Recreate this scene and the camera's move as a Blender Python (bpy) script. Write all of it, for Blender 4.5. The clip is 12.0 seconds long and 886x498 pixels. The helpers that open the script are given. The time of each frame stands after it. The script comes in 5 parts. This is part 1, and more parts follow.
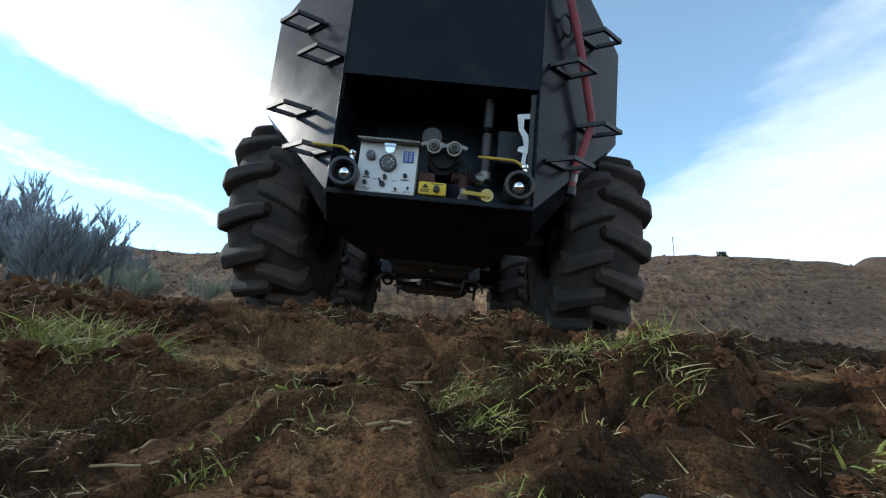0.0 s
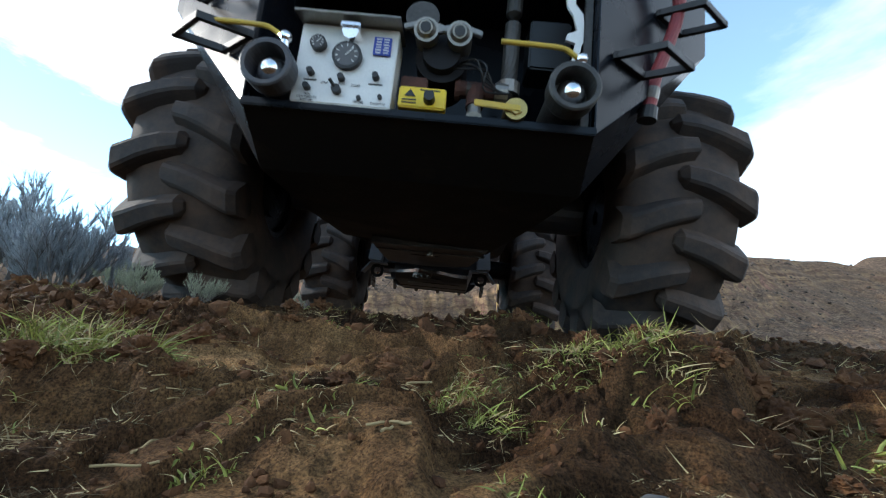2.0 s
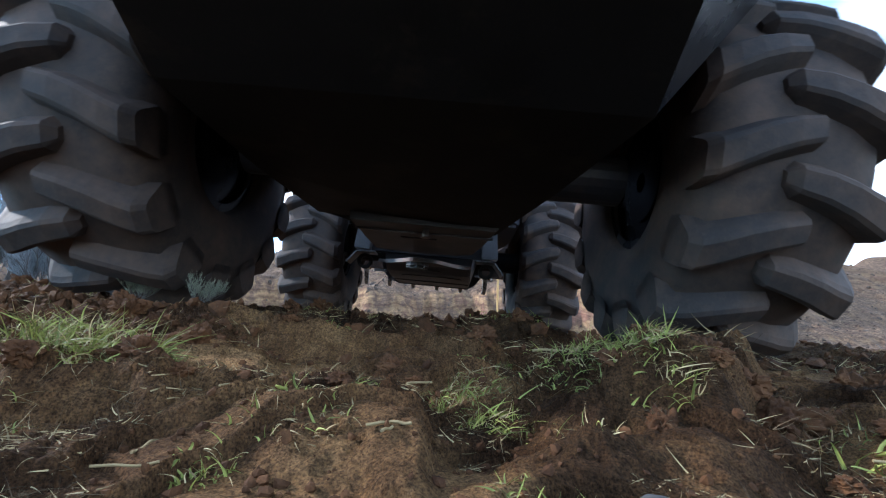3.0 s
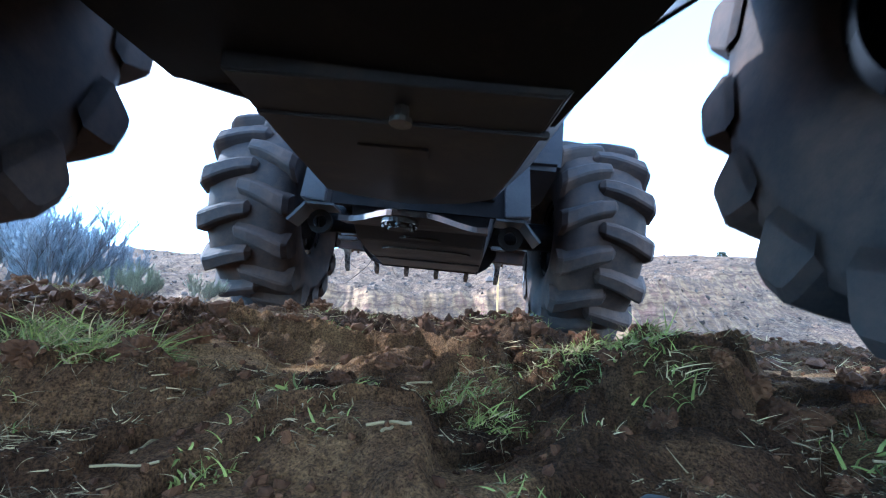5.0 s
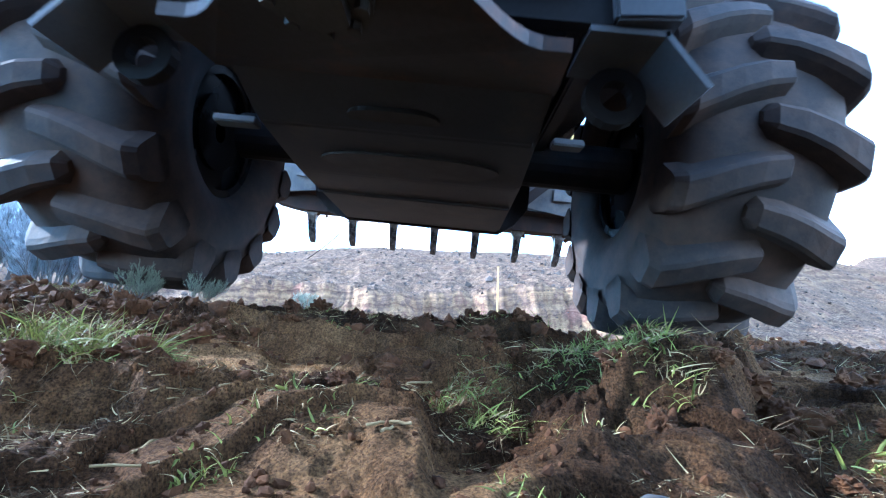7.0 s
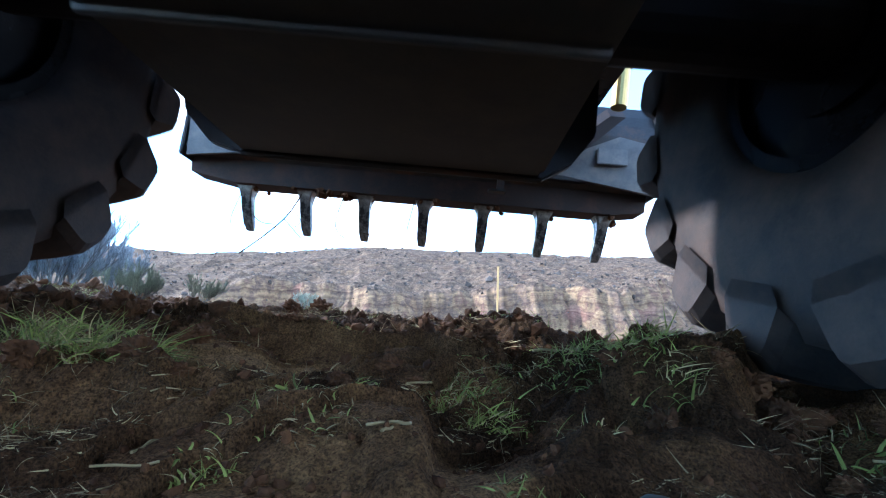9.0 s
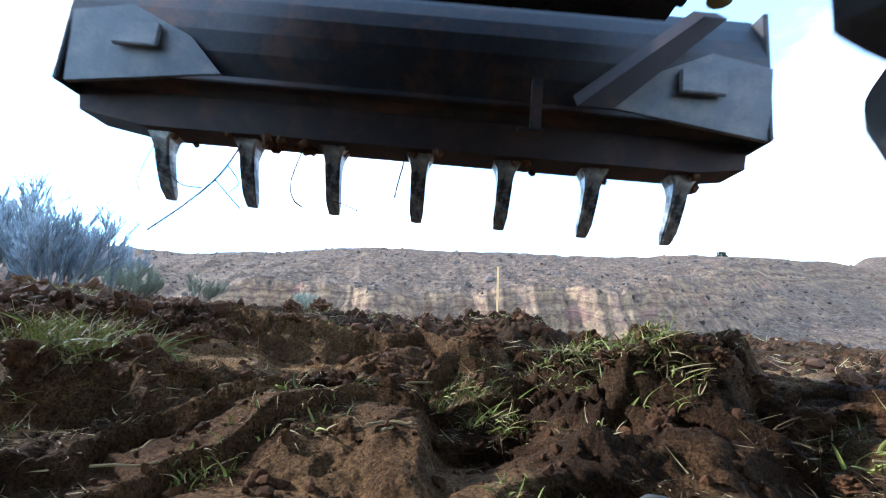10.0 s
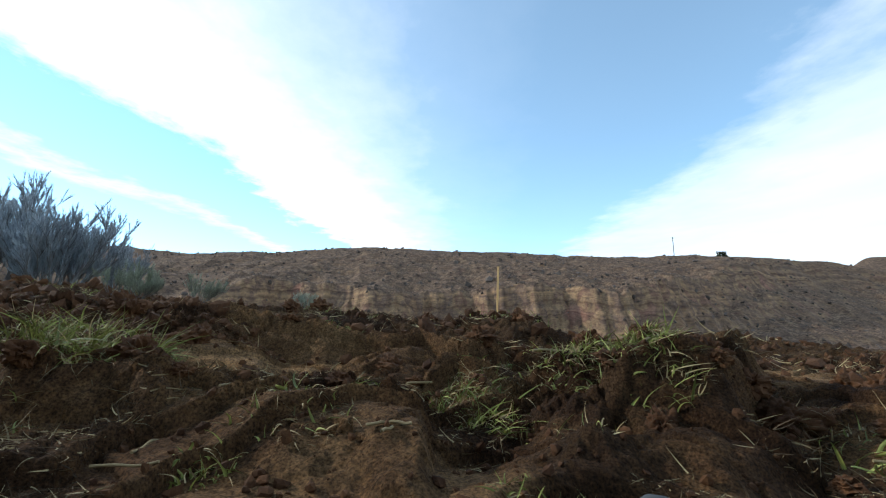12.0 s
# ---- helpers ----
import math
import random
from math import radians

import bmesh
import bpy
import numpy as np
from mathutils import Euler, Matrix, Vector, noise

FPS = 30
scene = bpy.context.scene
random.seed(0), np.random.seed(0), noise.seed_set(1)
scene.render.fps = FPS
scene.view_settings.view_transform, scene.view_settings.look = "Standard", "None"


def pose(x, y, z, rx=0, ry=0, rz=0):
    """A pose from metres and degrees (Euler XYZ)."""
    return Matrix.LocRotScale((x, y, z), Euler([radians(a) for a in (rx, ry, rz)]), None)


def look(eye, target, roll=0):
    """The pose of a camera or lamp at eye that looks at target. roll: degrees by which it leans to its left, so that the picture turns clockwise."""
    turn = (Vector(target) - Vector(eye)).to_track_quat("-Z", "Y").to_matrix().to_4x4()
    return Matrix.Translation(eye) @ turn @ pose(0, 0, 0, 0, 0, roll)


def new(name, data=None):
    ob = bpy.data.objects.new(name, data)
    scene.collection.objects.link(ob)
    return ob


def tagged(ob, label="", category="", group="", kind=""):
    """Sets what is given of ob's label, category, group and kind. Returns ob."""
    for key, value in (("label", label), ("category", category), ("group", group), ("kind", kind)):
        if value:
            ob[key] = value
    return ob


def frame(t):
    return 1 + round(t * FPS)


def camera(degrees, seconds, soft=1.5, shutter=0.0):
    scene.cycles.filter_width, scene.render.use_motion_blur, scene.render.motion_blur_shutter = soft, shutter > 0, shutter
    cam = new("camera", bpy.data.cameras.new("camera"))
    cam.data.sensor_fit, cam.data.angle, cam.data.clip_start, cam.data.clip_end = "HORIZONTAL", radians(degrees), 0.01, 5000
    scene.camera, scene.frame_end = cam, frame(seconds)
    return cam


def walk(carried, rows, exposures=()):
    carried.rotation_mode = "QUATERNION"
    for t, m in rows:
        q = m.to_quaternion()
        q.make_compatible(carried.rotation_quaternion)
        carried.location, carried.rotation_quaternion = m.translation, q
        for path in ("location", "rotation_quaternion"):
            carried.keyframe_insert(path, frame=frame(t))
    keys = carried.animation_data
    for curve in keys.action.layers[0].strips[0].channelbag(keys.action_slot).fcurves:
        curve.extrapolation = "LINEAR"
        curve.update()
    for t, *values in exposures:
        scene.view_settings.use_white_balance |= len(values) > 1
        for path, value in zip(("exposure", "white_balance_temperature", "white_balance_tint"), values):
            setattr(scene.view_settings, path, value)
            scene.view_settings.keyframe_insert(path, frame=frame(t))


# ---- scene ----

# ------------------------------------------------------------------ camera
EYE_Z = 0.22
cam = camera(90.0, 12.0, soft=1.15, shutter=0.4)
STAND = pose(0, 0, EYE_Z, 99.7, 0, 0)
walk(cam, [(0.0, STAND), (12.0, STAND)],
     exposures=[(0.0, 0.18, 6030, 8), (1.5, 0.40, 6030, 8), (2.0, 0.72, 6130, 8), (2.5, 1.05, 5930, 8), (3.2, 1.40, 5530, 14), (4.5, 2.09, 5030, 10), (5.5, 2.54, 4680, 10),
                (6.5, 2.69, 4730, 10), (7.2, 2.44, 4680, 10), (8.4, 2.09, 4830, 10), (9.2, 1.94, 4980, 10), (9.8, 1.84, 5130, 10), (10.5, 1.54, 5480, 10),
                (11.0, 0.95, 5980, 9), (11.5, 0.50, 6030, 8), (12.0, 0.22, 6030, 8)])

# ------------------------------------------------------------------ light
SUN_DIR = Vector((-0.85, 0.24, 0.46)).normalized()


def make_world():
    w = bpy.data.worlds.new("sky")
    scene.world = w
    w.use_nodes = True
    nt = w.node_tree
    nt.nodes.clear()
    N, L = nt.nodes.new, nt.links.new
    out, bg = N("ShaderNodeOutputWorld"), N("ShaderNodeBackground")
    sky = N("ShaderNodeTexSky")
    sky.sky_type, sky.sun_disc = "NISHITA", False
    sky.sun_elevation = math.asin(SUN_DIR.z)
    sky.sun_rotation = math.atan2(SUN_DIR.x, SUN_DIR.y)
    sky.altitude, sky.air_density, sky.dust_density, sky.ozone_density = 1500, 1.0, 0.0, 2.5
    tc, sep = N("ShaderNodeTexCoord"), N("ShaderNodeSeparateXYZ")
    L(tc.outputs["Generated"], sep.inputs[0])

    def m(op, a, b=None):
        n = N("ShaderNodeMath")
        n.operation = op
        for i, v in enumerate((a, b)):
            if v is None:
                continue
            if isinstance(v, (int, float)):
                n.inputs[i].default_value = v
            else:
                L(v, n.inputs[i])
        return n.outputs[0]

    # streets of high cloud: a sheet overhead, banded along one wind direction
    z = m("MAXIMUM", sep.outputs[2], 0.03)
    px, py = m("DIVIDE", sep.outputs[0], z), m("DIVIDE", sep.outputs[1], z)
    q = m("SUBTRACT", px, m("MULTIPLY", py, 0.084))
    comb = N("ShaderNodeCombineXYZ")
    L(px, comb.inputs[0]), L(m("MULTIPLY", py, 0.7), comb.inputs[1])
    no = N("ShaderNodeTexNoise")
    no.inputs["Scale"].default_value, no.inputs["Detail"].default_value = 0.85, 8
    no.inputs["Roughness"].default_value = 0.55
    L(comb.outputs[0], no.inputs["Vector"])
    fi = N("ShaderNodeTexNoise")
    fi.inputs["Scale"].default_value, fi.inputs["Detail"].default_value = 3.4, 9
    fi.inputs["Roughness"].default_value = 0.62
    L(comb.outputs[0], fi.inputs["Vector"])
    wob = m("ADD", m("MULTIPLY", m("SUBTRACT", no.outputs[0], 0.5), 0.95), m("MULTIPLY", m("SUBTRACT", fi.outputs[0], 0.5), 0.5))
    qq = m("ADD", q, wob)
    mr = N("ShaderNodeMapRange")
    mr.inputs["From Min"].default_value, mr.inputs["From Max"].default_value = -4.0, 4.0
    L(qq, mr.inputs["Value"])
    ramp = N("ShaderNodeValToRGB")
    L(mr.outputs[0], ramp.inputs[0])
    e = ramp.color_ramp.elements
    stops = [(-4.0, 0.06), (-2.80, 0.03), (-2.58, 0.75), (-2.42, 0.05), (-1.72, 0.04), (-1.58, 0.95), (-1.0, 1.0),
             (-0.72, 0.6), (-0.25, 0.2), (0.3, 0.1), (1.15, 0.09), (1.55, 0.6), (2.3, 0.78), (4.0, 0.7)]
    e[0].position, e[0].color = 0.0, (0.06,) * 3 + (1,)
    e[1].position, e[1].color = 1.0, (0.8,) * 3 + (1,)
    for p, v in stops[1:-1]:
        k = e.new((p + 4) / 8)
        k.color = (v, v, v, 1)
    mask = m("MULTIPLY", ramp.outputs[0], m("MINIMUM", m("MULTIPLY", m("MAXIMUM", sep.outputs[2], 0.0), 14.0), 1.0))
    mask = m("MULTIPLY", mask, m("ADD", 0.62, m("MULTIPLY", no.outputs[0], 0.72)))
    mask = m("MINIMUM", mask, 1.0)
    mix = N("ShaderNodeMixRGB")
    L(mask, mix.inputs[0])
    hs = N("ShaderNodeHueSaturation")
    hs.inputs["Hue"].default_value, hs.inputs["Saturation"].default_value, hs.inputs["Value"].default_value = 0.480, 0.96, 2.0
    L(sky.outputs[0], hs.inputs["Color"])
    L(hs.outputs[0], mix.inputs[1])
    mix.inputs[2].default_value = (8.6, 9.0, 9.5, 1)
    L(mix.outputs[0], bg.inputs[0])
    bg.inputs[1].default_value = 0.12
    L(bg.outputs[0], out.inputs[0])


make_world()
sun_data = bpy.data.lights.new("sun", "SUN")
sun_data.energy, sun_data.angle, sun_data.color = 2.1, radians(2), (1.0, 0.91, 0.79)
sun = new("sun", sun_data)
sun.matrix_world = look(SUN_DIR * 50, (0, 0, 0))


# ------------------------------------------------------------------ materials
def mat(name, col, col2=None, rough=0.7, metal=0.0, scale=8.0, fine=90.0, bump=0.3, bump_dist=0.01, dust=None,
        dust_amt=0.0, island=0.0, spec=0.5, rough2=None):
    """Two-scale procedural surface; dust lies in large patches."""
    m = bpy.data.materials.new(name)
    m.use_nodes = True
    nt = m.node_tree
    N, L = nt.nodes.new, nt.links.new
    b = nt.nodes["Principled BSDF"]
    tc = N("ShaderNodeTexCoord")
    n1, n2 = N("ShaderNodeTexNoise"), N("ShaderNodeTexNoise")
    n1.inputs["Scale"].default_value, n1.inputs["Detail"].default_value = scale, 5
    n2.inputs["Scale"].default_value, n2.inputs["Detail"].default_value = fine, 6
    n2.inputs["Roughness"].default_value = 0.65
    for n in (n1, n2):
        L(tc.outputs["Object"], n.inputs["Vector"])
    col2 = col2 or tuple(c * 0.6 for c in col)
    r = N("ShaderNodeValToRGB")
    r.color_ramp.elements[0].position, r.color_ramp.elements[1].position = 0.34, 0.66
    r.color_ramp.elements[0].color, r.color_ramp.elements[1].color = (*col2, 1), (*col, 1)
    mixv = N("ShaderNodeMath")
    mixv.operation = "ADD"
    h1 = N("ShaderNodeMath")
    h1.operation = "MULTIPLY"
    h1.inputs[1].default_value = 0.6
    h2 = N("ShaderNodeMath")
    h2.operation = "MULTIPLY"
    h2.inputs[1].default_value = 0.4
    L(n1.outputs[0], h1.inputs[0]), L(n2.outputs[0], h2.inputs[0])
    L(h1.outputs[0], mixv.inputs[0]), L(h2.outputs[0], mixv.inputs[1])
    L(mixv.outputs[0], r.inputs[0])
    last = r.outputs[0]
    if island:
        g = N("ShaderNodeNewGeometry")
        hs = N("ShaderNodeHueSaturation")
        mr = N("ShaderNodeMapRange")
        mr.inputs["To Min"].default_value, mr.inputs["To Max"].default_value = 1 - island, 1 + island
        L(g.outputs["Random Per Island"], mr.inputs[0])
        L(mr.outputs[0], hs.inputs["Value"])
        L(last, hs.inputs["Color"])
        last = hs.outputs[0]
    if dust:
        n3 = N("ShaderNodeTexNoise")
        n3.inputs["Scale"].default_value, n3.inputs["Detail"].default_value = scale * 0.6, 8
        n3.inputs["Roughness"].default_value = 0.7
        L(tc.outputs["Object"], n3.inputs["Vector"])
        r3 = N("ShaderNodeMapRange")
        r3.inputs["From Min"].default_value, r3.inputs["From Max"].default_value = 0.62 - 0.4 * dust_amt, 0.78 - 0.2 * dust_amt
        L(n3.outputs[0], r3.inputs[0])
        mx = N("ShaderNodeMixRGB")
        L(r3.outputs[0], mx.inputs[0]), L(last, mx.inputs[1])
        mx.inputs[2].default_value = (*dust, 1)
        last = mx.outputs[0]
    L(last, b.inputs["Base Color"])
    rr = N("ShaderNodeMapRange")
    rr.inputs["To Min"].default_value, rr.inputs["To Max"].default_value = max(rough - 0.12, 0.02), min((rough2 or rough) + 0.12, 1)
    L(n1.outputs[0], rr.inputs[0])
    L(rr.outputs[0], b.inputs["Roughness"])
    b.inputs["Metallic"].default_value = metal
    b.inputs["Specular IOR Level"].default_value = spec
    if bump:
        bp = N("ShaderNodeBump")
        bp.inputs["Strength"].default_value, bp.inputs["Distance"].default_value = bump, bump_dist
        L(mixv.outputs[0], bp.inputs["Height"])
        L(bp.outputs[0], b.inputs["Normal"])
    return m


DUST = (0.16, 0.115, 0.08)
M_SOIL = mat("soil", (0.20, 0.125, 0.066), (0.085, 0.05, 0.028), 0.95, 0, 4.5, 130, 0.7, 0.012, spec=0.15)
M_CLOD = mat("clod_soil", (0.13, 0.062, 0.027), (0.046, 0.022, 0.012), 0.95, 0, 14, 160, 0.7, 0.01, spec=0.15, island=0.25)
M_TYRE = mat("tyre_rubber", (0.048, 0.040, 0.038), (0.024, 0.021, 0.021), 0.75, 0, 5, 120, 0.4, 0.006, (0.105, 0.068, 0.050), 0.50, spec=0.35)
M_BLACK = mat("black_paint", (0.009, 0.011, 0.016), (0.006, 0.007, 0.010), 0.22, 0, 3, 60, 0.08, 0.003, (0.05, 0.04, 0.032), 0.05, rough2=0.30, spec=0.2)
# near-black variant of the belly paint, also for yoke, pump and front axle
M_TUB = mat("near_black_belly_paint", (0.016, 0.016, 0.019), (0.009, 0.009, 0.011), 0.6, 0, 5, 70, 0.2, 0.003, (0.045, 0.036, 0.03), 0.2, spec=0.2)
# the navy tint stands in for lens glare over the underside
M_UNDER = mat("glare_tinted_underbody", (0.050, 0.053, 0.066), (0.030, 0.032, 0.041), 0.45, 0, 5, 70, 0.25, 0.004, (0.09, 0.075, 0.065), 0.25)
M_GREY = mat("grey_paint", (0.11, 0.12, 0.135), (0.07, 0.075, 0.085), 0.42, 0.2, 6, 80, 0.15, 0.003, DUST, 0.15)
M_BLADE = mat("worn_blade_steel", (0.062, 0.056, 0.056), (0.032, 0.029, 0.030), 0.5, 0.5, 6, 60, 0.35, 0.005, (0.15, 0.07, 0.04), 0.3)
M_TOOTH = mat("bare_tooth_steel", (0.05, 0.048, 0.048), (0.025, 0.024, 0.025), 0.45, 0.6, 18, 90, 0.3, 0.004, (0.58, 0.55, 0.50), 0.55)
M_ALU = mat("brushed_panel", (0.74, 0.73, 0.70), (0.60, 0.59, 0.57), 0.42, 0.25, 5, 120, 0.05, 0.001)
M_STEEL = mat("pipe_steel", (0.32, 0.30, 0.27), (0.18, 0.165, 0.15), 0.4, 0.8, 12, 90, 0.2, 0.002)
M_CHROME = mat("chrome", (0.85, 0.86, 0.88), (0.75, 0.76, 0.78), 0.12, 1.0, 12, 90, 0.0)
M_BRASS = mat("brass", (0.50, 0.36, 0.13), (0.36, 0.25, 0.09), 0.35, 0.9, 14, 90, 0.1, 0.002)
M_RUST = mat("rusted_iron", (0.11, 0.042, 0.03), (0.045, 0.022, 0.018), 0.75, 0.2, 18, 120, 0.4, 0.003)
M_GUSSET = mat("dusty_gusset_paint", (0.17, 0.17, 0.175), (0.10, 0.10, 0.105), 0.55, 0.1, 9, 80, 0.2, 0.003, (0.26, 0.23, 0.20), 0.4)
M_BEAM = mat("rust_stained_beam", (0.045, 0.026, 0.021), (0.022, 0.015, 0.014), 0.7, 0.2, 9, 90, 0.4, 0.004, (0.085, 0.038, 0.024), 0.35)
# dark copy of pipe_steel: brown-grey valve body, and bay shade put into the pipes
M_DARKPIPE = mat("dark_shaded_pipe", (0.085, 0.08, 0.075), (0.04, 0.038, 0.036), 0.5, 0.5, 12, 90, 0.2, 0.002)
M_YELLOW = mat("yellow_enamel", (0.80, 0.58, 0.02), (0.70, 0.48, 0.02), 0.38, 0, 10, 90, 0.05, 0.001)
M_YGRIP = mat("yellow_grip", (0.62, 0.42, 0.04), (0.42, 0.29, 0.05), 0.5, 0, 14, 90, 0.1, 0.001)
M_HOSE = mat("red_hose", (0.30, 0.045, 0.05), (0.20, 0.03, 0.035), 0.55, 0, 20, 120, 0.2, 0.002)
M_WHITE = mat("white_paint", (0.78, 0.78, 0.75), (0.62, 0.62, 0.6), 0.45, 0, 14, 90, 0.05, 0.001)
M_BLUE = mat("blue_plate", (0.03, 0.06, 0.36), (0.025, 0.05, 0.30), 0.4, 0, 14, 90, 0.0)
M_DARK = mat("black_plastic", (0.014, 0.014, 0.015), (0.009, 0.009, 0.01), 0.45, 0, 14, 90, 0.05, 0.001)
M_INK = mat("ink", (0.03, 0.03, 0.03), (0.02, 0.02, 0.02), 0.6, 0, 14, 90, 0.0)
M_GRASS = mat("green_grass", (0.31, 0.325, 0.075), (0.17, 0.185, 0.05), 0.6, 0, 6, 60, 0.0, island=0.5, spec=0.3)
M_STRAW = mat("dry_straw", (0.46, 0.36, 0.18), (0.30, 0.22, 0.11), 0.7, 0, 6, 60, 0.0, island=0.5, spec=0.2)
M_ROOT = mat("roots", (0.15, 0.10, 0.055), (0.08, 0.055, 0.03), 0.85, 0, 6, 60, 0.0, island=0.5, spec=0.2)
M_SAGE = mat("sage_leaf", (0.50, 0.54, 0.57), (0.34, 0.38, 0.41), 0.8, 0, 4, 40, 0.0, island=0.35, spec=0.2)
M_SAGEPALE = mat("pale_sage_leaf", (0.42, 0.45, 0.34), (0.28, 0.31, 0.22), 0.8, 0, 4, 40, 0.0, island=0.35, spec=0.2)
M_BARK = mat("shrub_bark", (0.12, 0.10, 0.085), (0.06, 0.05, 0.045), 0.9, 0, 20, 120, 0.3, 0.003, spec=0.2)
M_TWIG = mat("grey_twig_bark", (0.24, 0.23, 0.22), (0.14, 0.135, 0.13), 0.9, 0, 20, 120, 0.3, 0.003, spec=0.2)
M_STAKE = mat("stake_wood", (0.74, 0.46, 0.18), (0.62, 0.38, 0.15), 0.75, 0, 9, 120, 0.2, 0.002)
M_STONE = mat("field_stone", (0.10, 0.098, 0.095), (0.06, 0.058, 0.056), 0.75, 0, 14, 120, 0.3, 0.003, DUST, 0.3)
M_JUNIPER = mat("juniper_leaf", (0.05, 0.065, 0.03), (0.03, 0.04, 0.02), 0.8, 0, 4, 40, 0.0, island=0.4, spec=0.2)


# ------------------------------------------------------------------ mesh helpers
SHIFT = [Matrix.Identity(4)]      # the place and size of the unit under work


def part(name, bm, material, parent, label="", smooth=False):
    bm.transform(SHIFT[0])
    me = bpy.data.meshes.new(name)
    bmesh.ops.recalc_face_normals(bm, faces=bm.faces)
    bm.to_mesh(me)
    bm.free()
    me.materials.append(material)
    if smooth:
        me.polygons.foreach_set("use_smooth", [True] * len(me.polygons))
    ob = new(name, me)
    if parent:
        ob.parent = parent
    if label:
        ob["label"] = label
    return ob


def box(bm, c, size, rot=(0, 0, 0), bevel=0.0):
    r = bmesh.ops.create_cube(bm, size=1.0, matrix=pose(*c, *rot) @ Matrix.Diagonal((*size, 1)))
    if bevel:
        edges = list({e for v in r["verts"] for e in v.link_edges})
        bmesh.ops.bevel(bm, geom=edges, offset=bevel, segments=2, affect="EDGES")


def rod(bm, p0, p1, r0, r1=None, n=16):
    p0, p1 = Vector(p0), Vector(p1)
    d = p1 - p0
    m = Matrix.Translation((p0 + p1) / 2) @ d.to_track_quat("Z", "Y").to_matrix().to_4x4()
    bmesh.ops.create_cone(bm, cap_ends=True, segments=n, radius1=r0, radius2=r0 if r1 is None else r1, depth=d.length, matrix=m)


def plate(bm, pts, thick):
    """A flat or bent plate from a ring of points, given thickness along thick."""
    t = Vector(thick)
    a = [bm.verts.new(Vector(p)) for p in pts]
    b = [bm.verts.new(Vector(p) + t) for p in pts]
    bm.faces.new(a)
    bm.faces.new(b[::-1])
    for i in range(len(a)):
        j = (i + 1) % len(a)
        bm.faces.new((a[i], b[i], b[j], a[j]))


def loft(bm, rings, cap=True):
    vs = [[bm.verts.new(Vector(p)) for p in r] for r in rings]
    n = len(vs[0])
    for a, b in zip(vs, vs[1:]):
        for i in range(n):
            bm.faces.new((a[i], a[(i + 1) % n], b[(i + 1) % n], b[i]))
    if cap:
        bm.faces.new(vs[0][::-1])
        bm.faces.new(vs[-1])


def pipe(bm, pts, r, n=12):
    pts = [Vector(p) for p in pts]
    # Catmull-Rom smoothing
    out = []
    for i in range(len(pts) - 1):
        p0, p1, p2, p3 = pts[max(i - 1, 0)], pts[i], pts[i + 1], pts[min(i + 2, len(pts) - 1)]
        for k in range(8):
            t = k / 8
            out.append(0.5 * ((2 * p1) + (p2 - p0) * t + (2 * p0 - 5 * p1 + 4 * p2 - p3) * t * t + (3 * p1 - p0 - 3 * p2 + p3) * t ** 3))
    out.append(pts[-1])
    rings = []
    for i, p in enumerate(out):
        d = (out[min(i + 1, len(out) - 1)] - out[max(i - 1, 0)]).normalized()
        qd = d.to_track_quat("Z", "Y")
        rings.append([p + qd @ Vector((r * math.cos(2 * math.pi * k / n), r * math.sin(2 * math.pi * k / n), 0)) for k in range(n)])
    loft(bm, rings)


# ------------------------------------------------------------------ ground
def hash2(i, j, seed):
    h = (i * 374761393 + j * 668265263 + seed * 1442695041) & 0xFFFFFFFF
    h = ((h ^ (h >> 13)) * 1274126177) & 0xFFFFFFFF
    h = (h ^ (h >> 16)) & 0xFFFFFFFF
    return h / 4294967295.0


def vnoise(x, y, seed=0):
    xi, yi = np.floor(x).astype(np.int64), np.floor(y).astype(np.int64)
    fx, fy = x - xi, y - yi
    sx, sy = fx * fx * fx * (fx * (fx * 6 - 15) + 10), fy * fy * fy * (fy * (fy * 6 - 15) + 10)
    a, b = hash2(xi, yi, seed), hash2(xi + 1, yi, seed)
    c, d = hash2(xi, yi + 1, seed), hash2(xi + 1, yi + 1, seed)
    return (a * (1 - sx) + b * sx) * (1 - sy) + (c * (1 - sx) + d * sx) * sy


def fbm(x, y, octaves=4, seed=0, gain=0.5):
    s, amp, tot = 0, 1.0, 0.0
    for k in range(octaves):
        s = s + amp * (vnoise(x * 2 ** k + 17.3 * k, y * 2 ** k - 9.1 * k, seed + k) - 0.5)
        tot += amp
        amp *= gain
    return s / tot * 2


def cells(x, y, seed=0):
    """Distance to the nearest and second nearest of scattered centres, and that centre's own number."""
    xi, yi = np.floor(x).astype(np.int64), np.floor(y).astype(np.int64)
    d1, d2, idv = np.full(np.shape(x), 9.0), np.full(np.shape(x), 9.0), np.zeros(np.shape(x))
    for di in (-1, 0, 1):
        for dj in (-1, 0, 1):
            ci, cj = xi + di, yi + dj
            dx = ci + hash2(ci, cj, seed) - x
            dy = cj + hash2(ci, cj, seed + 51) - y
            d = np.hypot(dx, dy)
            near = d < d1
            d2 = np.where(near, d1, np.minimum(d2, d))
            idv = np.where(near, hash2(ci, cj, seed + 97), idv)
            d1 = np.where(near, d, d1)
    return d1, d2, idv


def smooth(a, b, v):
    t = np.clip((v - a) / (b - a), 0, 1)
    return t * t * (3 - 2 * t)


SKY_U = np.array([-3.0, -1.2, -0.745, -0.58, -0.49, -0.40, -0.184, 0.0, 0.173, 0.365, 0.49, 0.645, 0.786, 0.888, 1.0, 1.3, 3.0])
